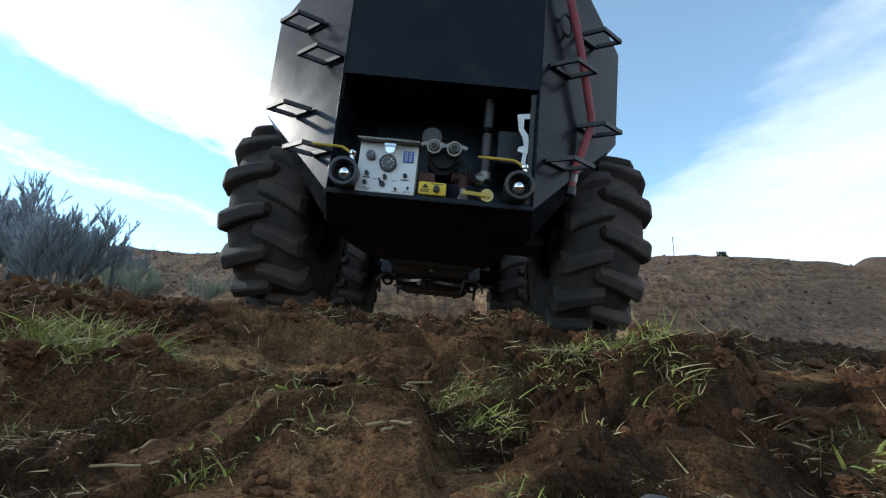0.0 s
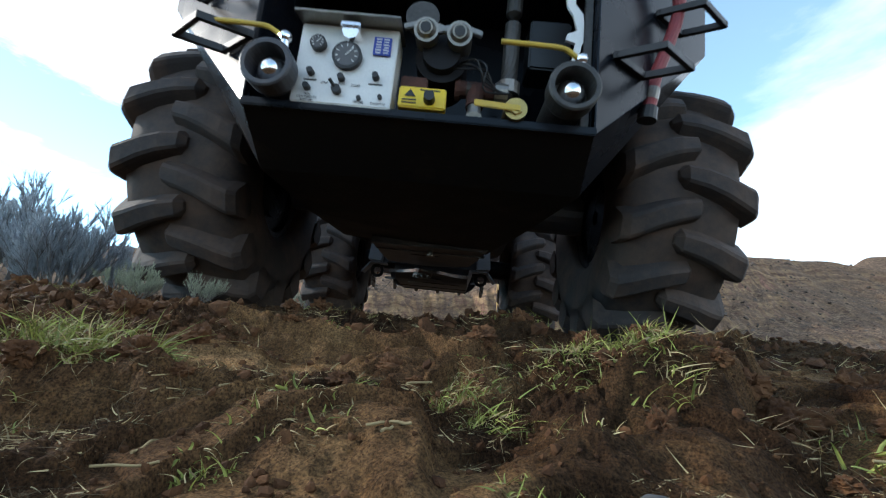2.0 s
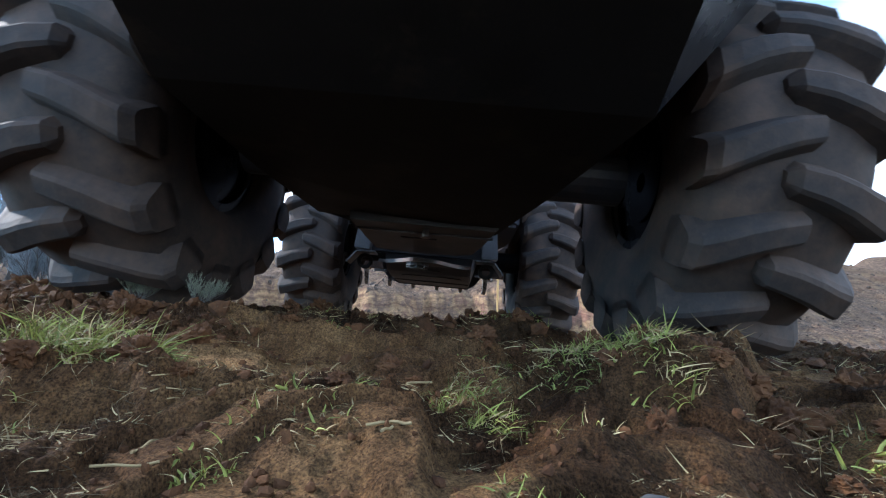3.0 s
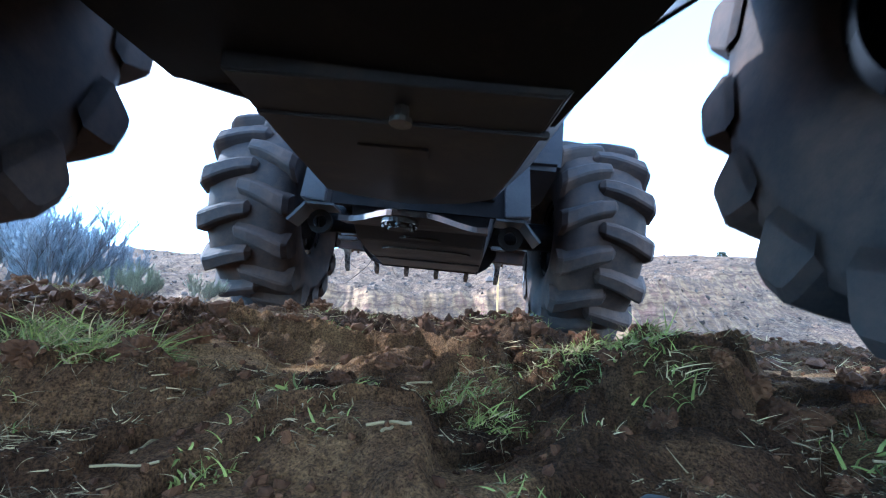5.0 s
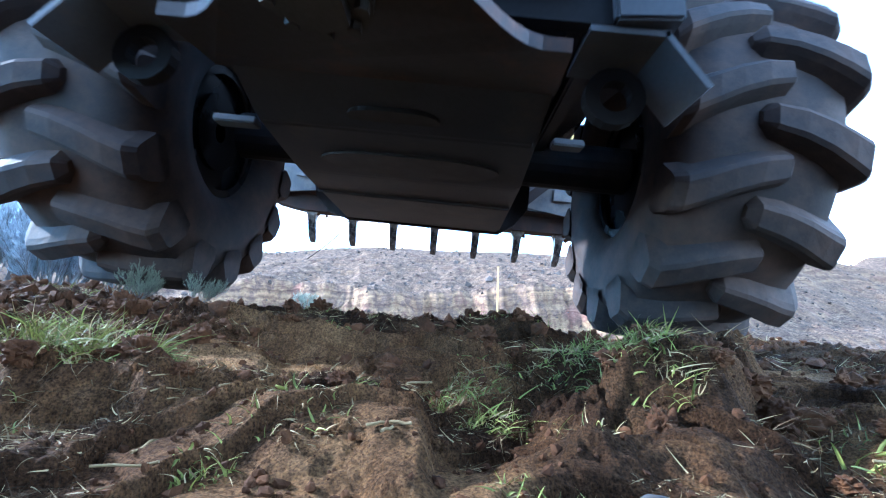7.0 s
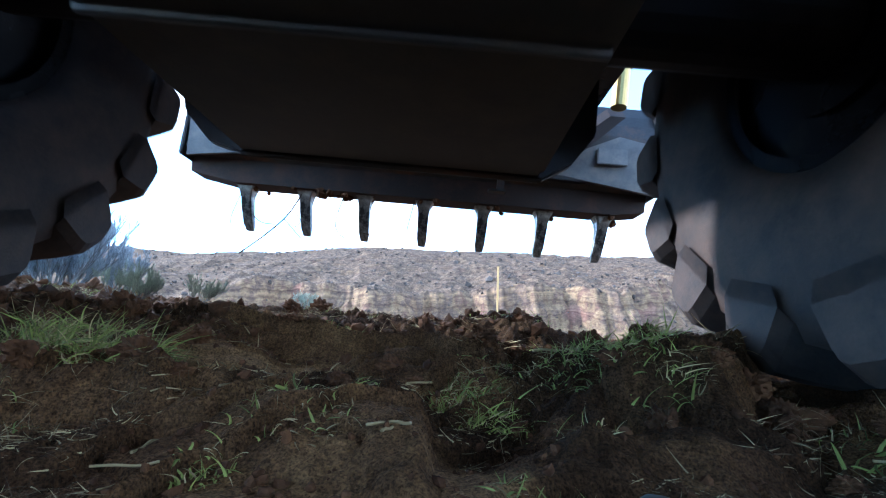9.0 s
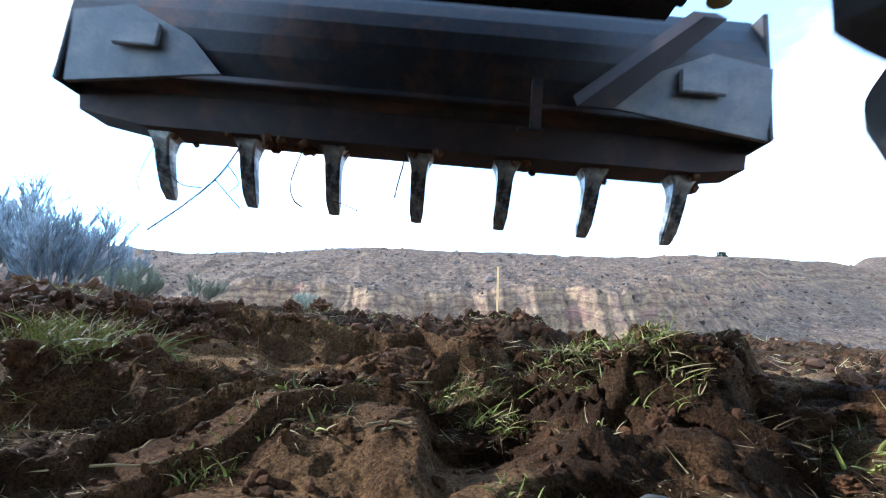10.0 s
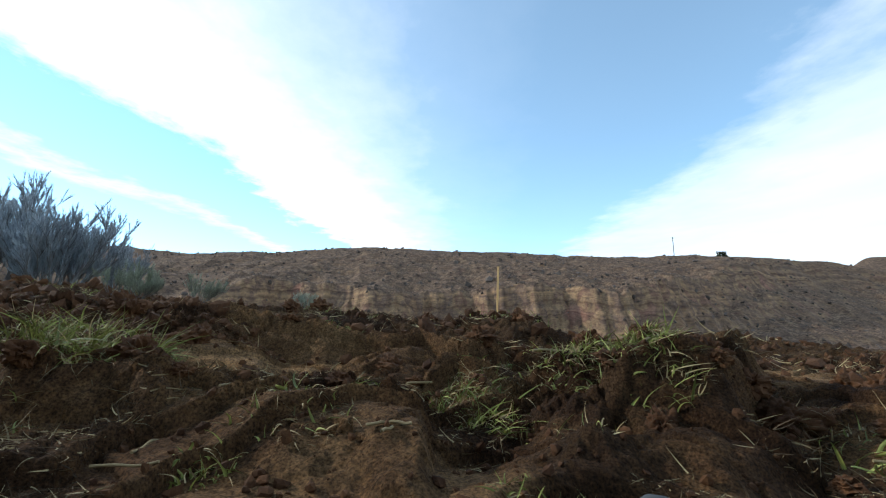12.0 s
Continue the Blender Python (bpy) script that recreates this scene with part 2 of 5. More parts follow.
SKY_E = np.array([110, 130, 138, 125, 128, 126, 139, 130, 126, 117, 121, 118, 115, 109, 95, 70, 60]) / 784.0


def macro(x, y):
    """The broad form: tilted field, hump between the ruts, dip by the camera, spoil banks."""
    plane = 0.19 - 0.096 * (np.clip(x, -3.2, 4) + 0.15)
    track = np.exp(-((x + 1.42) / 0.42) ** 4) + np.exp(-((x - 1.10) / 0.42) ** 4)
    dip = (1 - smooth(0.35, 2.2, np.hypot(x * 0.55, y))) * (1 - track)
    z = plane * (1 - dip) + dip * (0.015 - 0.10 * x)
    z = z + 0.03 * np.exp(-((x + 0.55) / 0.35) ** 2 - ((y - 2.5) / 0.7) ** 2)
    z = z + 0.09 * np.exp(-((x - 0.33) / 0.30) ** 2 - ((y - 2.4) / 0.6) ** 2)
    z = z + 0.03 * np.exp(-((x + 2.3) / 0.5) ** 2 - ((y - 2.5) / 1.0) ** 2)
    z = z + 0.02 * np.exp(-((x + 0.95) / 0.35) ** 2 - ((y - 1.25) / 0.35) ** 2)
    z = z + 0.12 * np.exp(-((x - 2.1) / 0.35) ** 2 - ((y - 2.9) / 1.2) ** 2)
    return z


def lumps(x, y):
    """The turned pieces next to the camera: sod heap, plates with broken edges, and the hole between them."""
    yy = np.maximum(y, 0.05)
    a = x / yy + 0.035 * fbm(x * 9, y * 9, 4, 301) + 0.014 * fbm(x * 40, y * 40, 3, 303)
    b = y + 0.045 * fbm(x * 8 + 2, y * 8, 4, 305) + 0.014 * fbm(x * 36, y * 36, 3, 307)
    heap = (0.095 + 0.055 * smooth(0.37, 0.47, a)) * smooth(0.14, 0.36, a) * smooth(0.715, 0.625, a) * smooth(0.70, 0.86, b) * smooth(1.55, 1.0, b)
    foot = 0.05 * smooth(0.22, 0.34, a) * smooth(0.80, 0.66, a) * smooth(0.56, 0.66, b) * smooth(0.80, 0.70, b)
    plate_1 = 0.052 * smooth(0.48, 0.66, b + 0.25 * (a + 0.2)) * smooth(1.0, 0.80, b) * smooth(-0.78, -0.36, a) * smooth(0.0, -0.05, a)
    plate_2 = 0.055 * smooth(0.66, 0.72, b) * smooth(1.05, 0.86, b) * smooth(-1.02, -0.92, a) * smooth(-0.57, -0.64, a)
    plate_3 = 0.040 * smooth(0.90, 0.96, b) * smooth(1.3, 1.05, b) * smooth(-0.82, -0.50, a) * smooth(-0.33, -0.42, a)
    plate_4 = 0.050 * smooth(1.20, 1.28, b) * smooth(1.8, 1.4, b) * smooth(-0.64, -0.40, a) * smooth(-0.20, -0.27, a)
    plate_5 = 0.045 * smooth(0.95, 1.08, b) * smooth(1.7, 1.3, b) * smooth(-0.34, -0.08, a) * smooth(0.17, 0.08, a)
    hole = -0.038 * np.exp(-((a - 0.075) / 0.10) ** 2 - ((b - 0.72) / 0.12) ** 2)
    furrow = -0.022 * np.exp(-((a + 0.36) / 0.30) ** 4 - ((b - 0.86) / 0.05) ** 2)
    return heap + foot + plate_1 + plate_2 + plate_3 + plate_4 + plate_5 + hole + furrow


# smooth faces; some at the right were added to lighten shaded ground
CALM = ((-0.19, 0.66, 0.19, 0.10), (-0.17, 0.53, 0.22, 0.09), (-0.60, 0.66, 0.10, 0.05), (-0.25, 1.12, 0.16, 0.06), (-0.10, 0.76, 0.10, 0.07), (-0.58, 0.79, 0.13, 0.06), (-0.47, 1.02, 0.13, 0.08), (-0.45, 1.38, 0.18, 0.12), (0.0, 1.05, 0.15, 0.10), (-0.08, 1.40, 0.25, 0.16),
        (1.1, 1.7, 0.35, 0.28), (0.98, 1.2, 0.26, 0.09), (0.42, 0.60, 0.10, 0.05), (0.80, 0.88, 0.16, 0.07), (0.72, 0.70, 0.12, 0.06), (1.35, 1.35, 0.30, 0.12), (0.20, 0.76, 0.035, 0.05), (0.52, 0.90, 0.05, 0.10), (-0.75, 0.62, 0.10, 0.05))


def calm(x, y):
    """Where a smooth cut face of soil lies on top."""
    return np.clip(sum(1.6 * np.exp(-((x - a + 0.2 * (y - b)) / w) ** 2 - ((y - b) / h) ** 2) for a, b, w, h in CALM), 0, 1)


def height(x, y):
    r = np.hypot(x, y)
    near = 1 - smooth(7, 14, r)
    z = macro(x, y) + near * lumps(x, y)
    wx, wy = x + 0.10 * fbm(x * 3, y * 3, 3, 5), y + 0.10 * fbm(x * 3, y * 3, 3, 9)
    # turned slabs, lumps and crumbs
    d1, d2, idv = cells(wx * 3.2, wy * 4.2, 3)
    slab = (idv - 0.5) * 0.045 + (0.5 - d1) * 0.025
    slab = slab * smooth(0.0, 0.05, d2 - d1) - 0.014 * (1 - smooth(0.0, 0.10, d2 - d1))
    e1, e2, ide = cells(wx * 9.0, wy * 11.0, 13)
    lump = (0.55 - e1) * 0.055 * smooth(0.30, 0.7, ide) + smooth(0.0, 0.1, e2 - e1) * 0.012
    still = calm(x, y)
    trod = np.exp(-((x + 1.42) / 0.42) ** 4) + np.exp(-((x - 1.10) / 0.42) ** 4)
    rough = smooth(0.36, 0.58, vnoise(x * 2.4 + 4, y * 3.1, 77)) * (1 - still)
    g1, g2, idg = cells(wx * 30, wy * 34, 23)
    crumb = (0.5 - g1) * 0.026 * smooth(0.35, 0.8, idg)
    z = z - 0.02 * trod * near + near * (1 - 0.55 * trod) * (slab * (1 - 0.6 * still) * (1 - 0.5 * smooth(1.2, 2.4, r)) + (lump * (0.2 + 0.8 * rough) + crumb * (0.12 + 0.88 * rough)) * (1 - 0.85 * still) + 0.008 * still + 0.016 * fbm(x * 7, y * 9, 5, 31)
                    + 0.009 * fbm(x * 55, y * 60, 4, 41) * (0.25 + 0.9 * rough + 0.3 * (1 - still)))
    # plough slices overlapping toward the eye, and cracks through the smooth faces
    n = 3.4 * y - 1.1 * x + 2.6 * fbm(x * 1.7 + 3, y * 1.7, 4, 201)
    step = np.ceil(n) - n
    ease = 1 - 0.6 * smooth(1.2, 2.4, r)
    slice_h = 0.035 + 0.05 * vnoise(np.ceil(n) * 7.3, x * 1.5, 203)
    z = z + near * (1 - 0.6 * trod) * smooth(0.35, 0.6, r) * ease * (0.55 + 0.45 * smooth(0.8, 1.4, r)) * slice_h * (step - 0.5) * smooth(0.0, 0.05, 1 - step)
    # thin broken leaves of soil lying over one another
    n = 10.0 * y - 3.4 * x + 2.2 * fbm(x * 2.6, y * 2.6, 4, 221)
    step = np.ceil(n) - n
    leaf = 0.028 * smooth(0.35, 0.75, vnoise(np.ceil(n) * 5.1, x * 4, 223)) * smooth(0.75, 0.95, r) * smooth(2.6, 1.6, r)
    z = z + near * (1 - 0.7 * trod) * leaf * (step - 0.5) * smooth(0.0, 0.08, 1 - step)
    crack = np.exp(-(fbm(x * 5 + 1, y * 9, 4, 211) / 0.022) ** 2) * smooth(0.40, 0.55, vnoise(x * 5, y * 6, 213))
    z = z - near * 0.016 * crack * (0.35 + 0.65 * still)
    clear = smooth(0.10, 0.26, r)
    z = z * clear + (1 - clear) * 0.0
    # the field falls into a gully, then the eroded hillside climbs out of it
    u = x / np.maximum(y, 0.3)
    wave = 16 * fbm(x / 22, y * 0 + 3.3, 5, 61, 0.6) + 3 * np.abs(fbm(x / 5, y / 20, 4, 65))
    low = 112 + 12 * fbm(x / 60, y * 0 + 5.1, 2, 62) + 20 * smooth(0.55, 1.1, u)
    steep = 1 - smooth(0.42, 0.86, u)
    cy = low + wave * (0.15 + 0.85 * steep)
    fall = -4.2 - 0.012 * np.clip(y, 0, 100) + 0.8 * fbm(x / 15, y / 15, 4, 71)
    zf = z * (1 - smooth(9, 60, r)) + smooth(9, 60, r) * fall
    width = 10 + 80 * (1 - steep)
    ct = np.clip((y - cy) / width, 0, 1)
    strata = ct + 0.045 * np.sin(ct * 15 + 3 * fbm(x / 9, y / 9, 3, 83))
    cliff = 16.5 + 3 * np.exp(-((u + 0.42) / 0.12) ** 2) + 5 * fbm(x / 30, y * 0 + 7.7, 3, 67) + (1 - steep) * 2
    top = np.interp(u, SKY_U, SKY_E) * 235
    back = smooth(0, 1, (y - low) / (240 - low))
    gully = np.abs(fbm(x / 9 + 0.3 * fbm(y / 12, x / 12, 2, 3), y / 60, 4, 91))
    hill = fall + strata * cliff + ct * (top - cliff + 4.2) * (back ** 0.9) - (1.6 * steep + 0.5) * gully * smooth(0, 0.5, ct) * (1 - back) + \
        (1.6 * ct * (1 - 0.7 * back) + 7.0 * steep * ct * (1 - ct)) * fbm(x / 7, y / 4, 6, 95, 0.62)
    zf = np.where(y > cy, hill, zf)
    beyond = smooth(240, 330, y)
    zf = zf * (1 - beyond) + beyond * (top * 0.75)
    far = np.exp(-((u - 1.3) / 0.5) ** 2) * smooth(0.80, 0.98, u) * smooth(330, 450, y) * 74
    return zf + far * (1 - smooth(700, 1200, y))


def soil_ground_material():
    """Bare soil near by; dry grass, sage and pale eroded rock on the far slopes, told apart by slope and height."""
    m = bpy.data.materials.new("ground_soil_and_hillside")
    m.use_nodes = True
    nt = m.node_tree
    N, L = nt.nodes.new, nt.links.new
    b = nt.nodes["Principled BSDF"]
    geo, sep, sepn = N("ShaderNodeNewGeometry"), N("ShaderNodeSeparateXYZ"), N("ShaderNodeSeparateXYZ")
    L(geo.outputs["Position"], sep.inputs[0]), L(geo.outputs["Normal"], sepn.inputs[0])

    def noise_node(scale, detail=6, rough=0.6):
        n = N("ShaderNodeTexNoise")
        n.inputs["Scale"].default_value, n.inputs["Detail"].default_value, n.inputs["Roughness"].default_value = scale, detail, rough
        L(geo.outputs["Position"], n.inputs["Vector"])
        return n.outputs[0]

    def ramp(v, stops):
        r = N("ShaderNodeValToRGB")
        e = r.color_ramp.elements
        e[0].position, e[0].color = stops[0][0], (*stops[0][1], 1)
        e[1].position, e[1].color = stops[-1][0], (*stops[-1][1], 1)
        for p, c in stops[1:-1]:
            e.new(p).color = (*c, 1)
        L(v, r.inputs[0])
        return r.outputs[0]

    def mix(f, a, c, mode="MIX"):
        x = N("ShaderNodeMixRGB")
        x.blend_type = mode
        if isinstance(f, float):
            x.inputs[0].default_value = f
        else:
            L(f, x.inputs[0])
        L(a, x.inputs[1]), L(c, x.inputs[2])
        return x.outputs[0]

    def rng(v, a, c):
        x = N("ShaderNodeMapRange")
        x.inputs["From Min"].default_value, x.inputs["From Max"].default_value = a, c
        L(v, x.inputs[0])
        return x.outputs[0]

    soil = ramp(noise_node(2.6, 8, 0.62), [(0.30, (0.055, 0.031, 0.019)), (0.44, (0.105, 0.060, 0.031)), (0.56, (0.185, 0.113, 0.057)), (0.72, (0.29, 0.187, 0.098))])
    grain = ramp(noise_node(95, 5, 0.7), [(0.34, (0.6, 0.59, 0.58)), (0.66, (1.4, 1.36, 1.3))])
    soil = mix(1.0, soil, grain, "MULTIPLY")
    speck = ramp(noise_node(260, 3, 0.6), [(0.36, (0.5, 0.48, 0.47)), (0.49, (1.0, 1.0, 1.0)), (0.64, (1.45, 1.4, 1.25))])
    soil = mix(1.0, soil, speck, "MULTIPLY")
    blot = ramp(noise_node(14, 6, 0.65), [(0.36, (0.72, 0.70, 0.68)), (0.52, (1.0, 1.0, 1.0)), (0.68, (1.2, 1.17, 1.1))])
    soil = mix(1.0, soil, blot, "MULTIPLY")
    # sunlit paleness of the smooth faces and shade of the crumb put into colour
    sunlit_soil = N("ShaderNodeAttribute")
    sunlit_soil.attribute_name = "sunlit_soil"
    tone = ramp(sunlit_soil.outputs["Fac"], [(0.05, (0.56, 0.525, 0.515)), (0.6, (1.42, 1.38, 1.30))])
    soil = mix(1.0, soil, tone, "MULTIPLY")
    slope_veg = ramp(noise_node(0.55, 8, 0.7), [(0.36, (0.082, 0.051, 0.039)), (0.5, (0.152, 0.100, 0.066)), (0.66, (0.26, 0.177, 0.110))])
    dots = ramp(noise_node(1.9, 3, 0.6), [(0.48, (1.05, 1.03, 1.0)), (0.60, (0.42, 0.41, 0.41))])
    slope_veg = mix(1.0, slope_veg, dots, "MULTIPLY")
    rock = ramp(noise_node(0.10, 7, 0.65), [(0.34, (0.26, 0.145, 0.108)), (0.42, (0.18, 0.112, 0.082)), (0.48, (0.29, 0.195, 0.115)), (0.55, (0.15, 0.103, 0.082)), (0.62, (0.27, 0.175, 0.105)), (0.70, (0.13, 0.096, 0.084))])
    rockg = ramp(noise_node(0.6, 9, 0.8), [(0.32, (0.5, 0.5, 0.52)), (0.68, (1.35, 1.33, 1.28))])
    rock = mix(1.0, rock, rockg, "MULTIPLY")
    # level beds of pale and rusty sediment
    bed = N("ShaderNodeTexNoise")
    bed.noise_dimensions = "1D"
    bed.inputs["Scale"].default_value, bed.inputs["Detail"].default_value, bed.inputs["Roughness"].default_value = 0.55, 6, 0.7
    lift = N("ShaderNodeMath")
    lift.operation = "MULTIPLY_ADD"
    L(noise_node(0.05, 4, 0.6), lift.inputs[0])
    lift.inputs[1].default_value = 9.0
    L(sep.outputs[2], lift.inputs[2])
    L(lift.outputs[0], bed.inputs["W"])
    rock = mix(1.0, rock, ramp(bed.outputs[0], [(0.36, (0.62, 0.56, 0.55)), (0.5, (1.0, 0.97, 0.93)), (0.64, (1.35, 1.28, 1.12))]), "MULTIPLY")
    steep = rng(sepn.outputs[2], 0.90, 0.60)
    hill = mix(steep, slope_veg, rock)
    far = rng(sep.outputs[1], 14.0, 40.0)
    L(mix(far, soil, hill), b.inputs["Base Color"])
    b.inputs["Roughness"].default_value = 0.95
    b.inputs["Specular IOR Level"].default_value = 0.12
    bp = N("ShaderNodeBump")
    bp.inputs["Strength"].default_value, bp.inputs["Distance"].default_value = 1.0, 0.022
    hsum = N("ShaderNodeMath")
    hsum.operation = "ADD"
    L(noise_node(28, 9, 0.72), hsum.inputs[0]), L(noise_node(110, 6, 0.75), hsum.inputs[1])
    L(hsum.outputs[0], bp.inputs["Height"])
    L(bp.outputs[0], b.inputs["Normal"])
    return m


def make_ground():
    fine = np.radians(np.arange(-54, 54.01, 0.16))
    left = np.radians(np.arange(-180, -54, 3.0))
    right = np.radians(np.arange(57, 180, 3.0))
    ang = np.concatenate([left, fine, right])
    rad = [0.06]
    while rad[-1] < 4.5:
        rad.append(rad[-1] * 1.0052 + 0.0009)
    while rad[-1] < 60:
        rad.append(rad[-1] * 1.03)
    while rad[-1] < 340:
        rad.append(rad[-1] * 1.0075)
    while rad[-1] < 4800:
        rad.append(rad[-1] * 1.2)
    rad = np.array(rad)
    A, Rr = np.meshgrid(ang, rad)
    X, Y = Rr * np.sin(A), Rr * np.cos(A)
    Z = height(X, Y)
    nr, na = X.shape
    co = np.stack([X, Y, Z], -1).reshape(-1, 3)
    co = np.vstack([co, [[0, 0, float(Z[0].mean())]]])
    i = np.arange(nr - 1)[:, None] * na
    j = np.arange(na)[None, :]
    jn = (j + 1) % na
    quads = np.stack([i + j, i + jn, i + na + jn, i + na + j], -1).reshape(-1, 4)
    tris = np.stack([np.full(na, nr * na), np.arange(na), (np.arange(na) + 1) % na], -1)[:, ::-1]
    me = bpy.data.meshes.new("ground")
    me.vertices.add(len(co))
    me.vertices.foreach_set("co", co.astype(np.float32).ravel())
    nl = quads.size + tris.size
    me.loops.add(nl)
    me.loops.foreach_set("vertex_index", np.concatenate([quads[:, ::-1].ravel(), tris[:, ::-1].ravel()]).astype(np.int32))
    me.polygons.add(len(quads) + len(tris))
    starts = np.concatenate([np.arange(len(quads)) * 4, quads.size + np.arange(len(tris)) * 3])
    me.polygons.foreach_set("loop_start", starts.astype(np.int32))
    me.update(calc_edges=True)
    me.validate()
    # weights for the sunlit and shaded tones of the soil colour
    dry = me.attributes.new("sunlit_soil", "FLOAT", "POINT")
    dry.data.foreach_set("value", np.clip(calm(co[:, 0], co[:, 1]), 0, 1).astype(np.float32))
    me.materials.append(soil_ground_material())
    me.polygons.foreach_set("use_smooth", [True] * len(me.polygons))
    ob = new("ground", me)
    return tagged(ob, "freshly turned brown soil with eroded sagebrush hillside behind", "ground", kind="structure")


ground = make_ground()


def gz(x, y):
    return float(height(np.array([x], float), np.array([y], float))[0])


# ------------------------------------------------------------------ the vehicle
FRONT = Matrix.Translation((-0.02, 0.07, -0.005)) @ Matrix.Diagonal((1.148, 1.148, 1.148, 1))
JOINT = Matrix.Translation((-0.04, 0.16, -0.07)) @ Matrix.Diagonal((1.148, 1.148, 1.148, 1))
truck = new("water_tender")
tagged(truck, "black articulated water tender on huge lugged tyres, reversing over ploughed soil", "truck")
TYRE_R, TYRE_W, REAR_Y, WHEELBASE = 0.845, 0.63, 0.05, 3.20
HUB = {(0, -1): -1.31, (0, 1): 1.28, (1, -1): -1.37, (1, 1): 1.205}     # front or rear, side


def tyre_mesh():
    bm = bmesh.new()
    w = TYRE_W / 2
    prof = [(-0.24, 0.34), (-0.28, 0.36), (-w + 0.005, 0.47), (-w - 0.005, 0.58), (-w + 0.01, 0.68), (-w + 0.05, 0.745), (-0.16, 0.768),
            (0, 0.775), (0.16, 0.768), (w - 0.05, 0.745), (w - 0.01, 0.68), (w + 0.005, 0.58), (w - 0.005, 0.47), (0.28, 0.36), (0.24, 0.34)]
    n = 72
    rings = [[(x, r * math.cos(2 * math.pi * k / n), r * math.sin(2 * math.pi * k / n)) for x, r in prof] for k in range(n)]
    vs = [[bm.verts.new(p) for p in r] for r in rings]
    for k in range(n):
        a, b = vs[k], vs[(k + 1) % n]
        for i in range(len(prof) - 1):
            bm.faces.new((a[i], a[i + 1], b[i + 1], b[i]))
        bm.faces.new((a[-1], a[0], b[0], b[-1]))
    bmesh.ops.recalc_face_normals(bm, faces=bm.faces)
    me = bpy.data.meshes.new("tyre")
    bm.to_mesh(me)
    bm.free()
    me.materials.append(M_TYRE)
    me.polygons.foreach_set("use_smooth", [True] * len(me.polygons))
    return me


def lug_mesh(side):
    """One chevron bar from the crown to the shoulder, its outer end trailing down the sidewall."""
    bm = bmesh.new()
    w = TYRE_W / 2
    # across, sweep (degrees), outer radius, base radius, half width (m)
    line = [(-0.06, 5.4, 0.795, 0.75, 0.026), (-0.03, 5.0, 0.832, 0.75, 0.050), (0.06, 3.6, 0.842, 0.75, 0.056), (0.15, 1.4, 0.842, 0.74, 0.060),
            (0.23, -1.2, 0.838, 0.72, 0.064), (w - 0.02, -3.2, 0.828, 0.70, 0.068), (w + 0.012, -3.8, 0.790, 0.67, 0.066), (w + 0.012, -4.0, 0.66, 0.62, 0.050)]
    rings = []
    for x, deg, ro, rb, hw in line:
        ring = []
        for r, k in ((rb, 1.45), (ro - 0.034, 1.08), (ro - 0.010, 0.90), (ro, 0.62), (ro, -0.62), (ro - 0.010, -0.90), (ro - 0.034, -1.08), (rb, -1.45)):
            a = radians(deg) + k * hw / r
            ring.append((side * x, -r * math.cos(a), r * math.sin(a)))
        rings.append(ring)
    loft(bm, rings)
    bmesh.ops.recalc_face_normals(bm, faces=bm.faces)
    me = bpy.data.meshes.new("lug")
    bm.to_mesh(me)
    bm.free()
    me.materials.append(M_TYRE)
    return me


def rim_mesh(outward):
    bm = bmesh.new()
    n = 40
    prof = [(-0.24, 0.30), (-0.24, 0.36), (-0.21, 0.36), (-0.19, 0.32), (0.19, 0.32), (0.21, 0.36), (0.24, 0.36), (0.24, 0.30), (0.06, 0.29), (0.05, 0.12), (0.12, 0.11), (0.12, 0.0)]
    vs = [[bm.verts.new((outward * x, r * math.cos(2 * math.pi * k / n), r * math.sin(2 * math.pi * k / n))) for x, r in prof] for k in range(n)]
    for k in range(n):
        a, b = vs[k], vs[(k + 1) % n]
        for i in range(len(prof) - 1):
            bm.faces.new((a[i], a[i + 1], b[i + 1], b[i]))
    # back of the disc, and the brake cover that closes the inner side
    for x, r0, r1 in ((-0.02, 0.30, 0.12), (-0.20, 0.315, 0.10), (-0.215, 0.20, 0.05)):
        p = [[bm.verts.new((outward * x, r * math.cos(2 * math.pi * k / n), r * math.sin(2 * math.pi * k / n))) for r in (r0, r1)] for k in range(n)]
        for k in range(n):
            bm.faces.new((p[k][0], p[k][1], p[(k + 1) % n][1], p[(k + 1) % n][0]))
    for k in range(10):
        a = 2 * math.pi * k / 10
        rod(bm, (outward * 0.05, 0.17 * math.cos(a), 0.17 * math.sin(a)), (outward * 0.085, 0.17 * math.cos(a), 0.17 * math.sin(a)), 0.016, n=6)
    bmesh.ops.remove_doubles(bm, verts=bm.verts, dist=0.0005)
    bmesh.ops.recalc_face_normals(bm, faces=bm.faces)
    me = bpy.data.meshes.new("wheel")
    bm.to_mesh(me)
    bm.free()
    me.materials.append(M_BLACK)
    return me


TYRE, LUGS, RIMS = tyre_mesh(), {1: lug_mesh(1), -1: lug_mesh(-1)}, {1: rim_mesh(1), -1: rim_mesh(-1)}
N_LUGS = 15
wheels = []


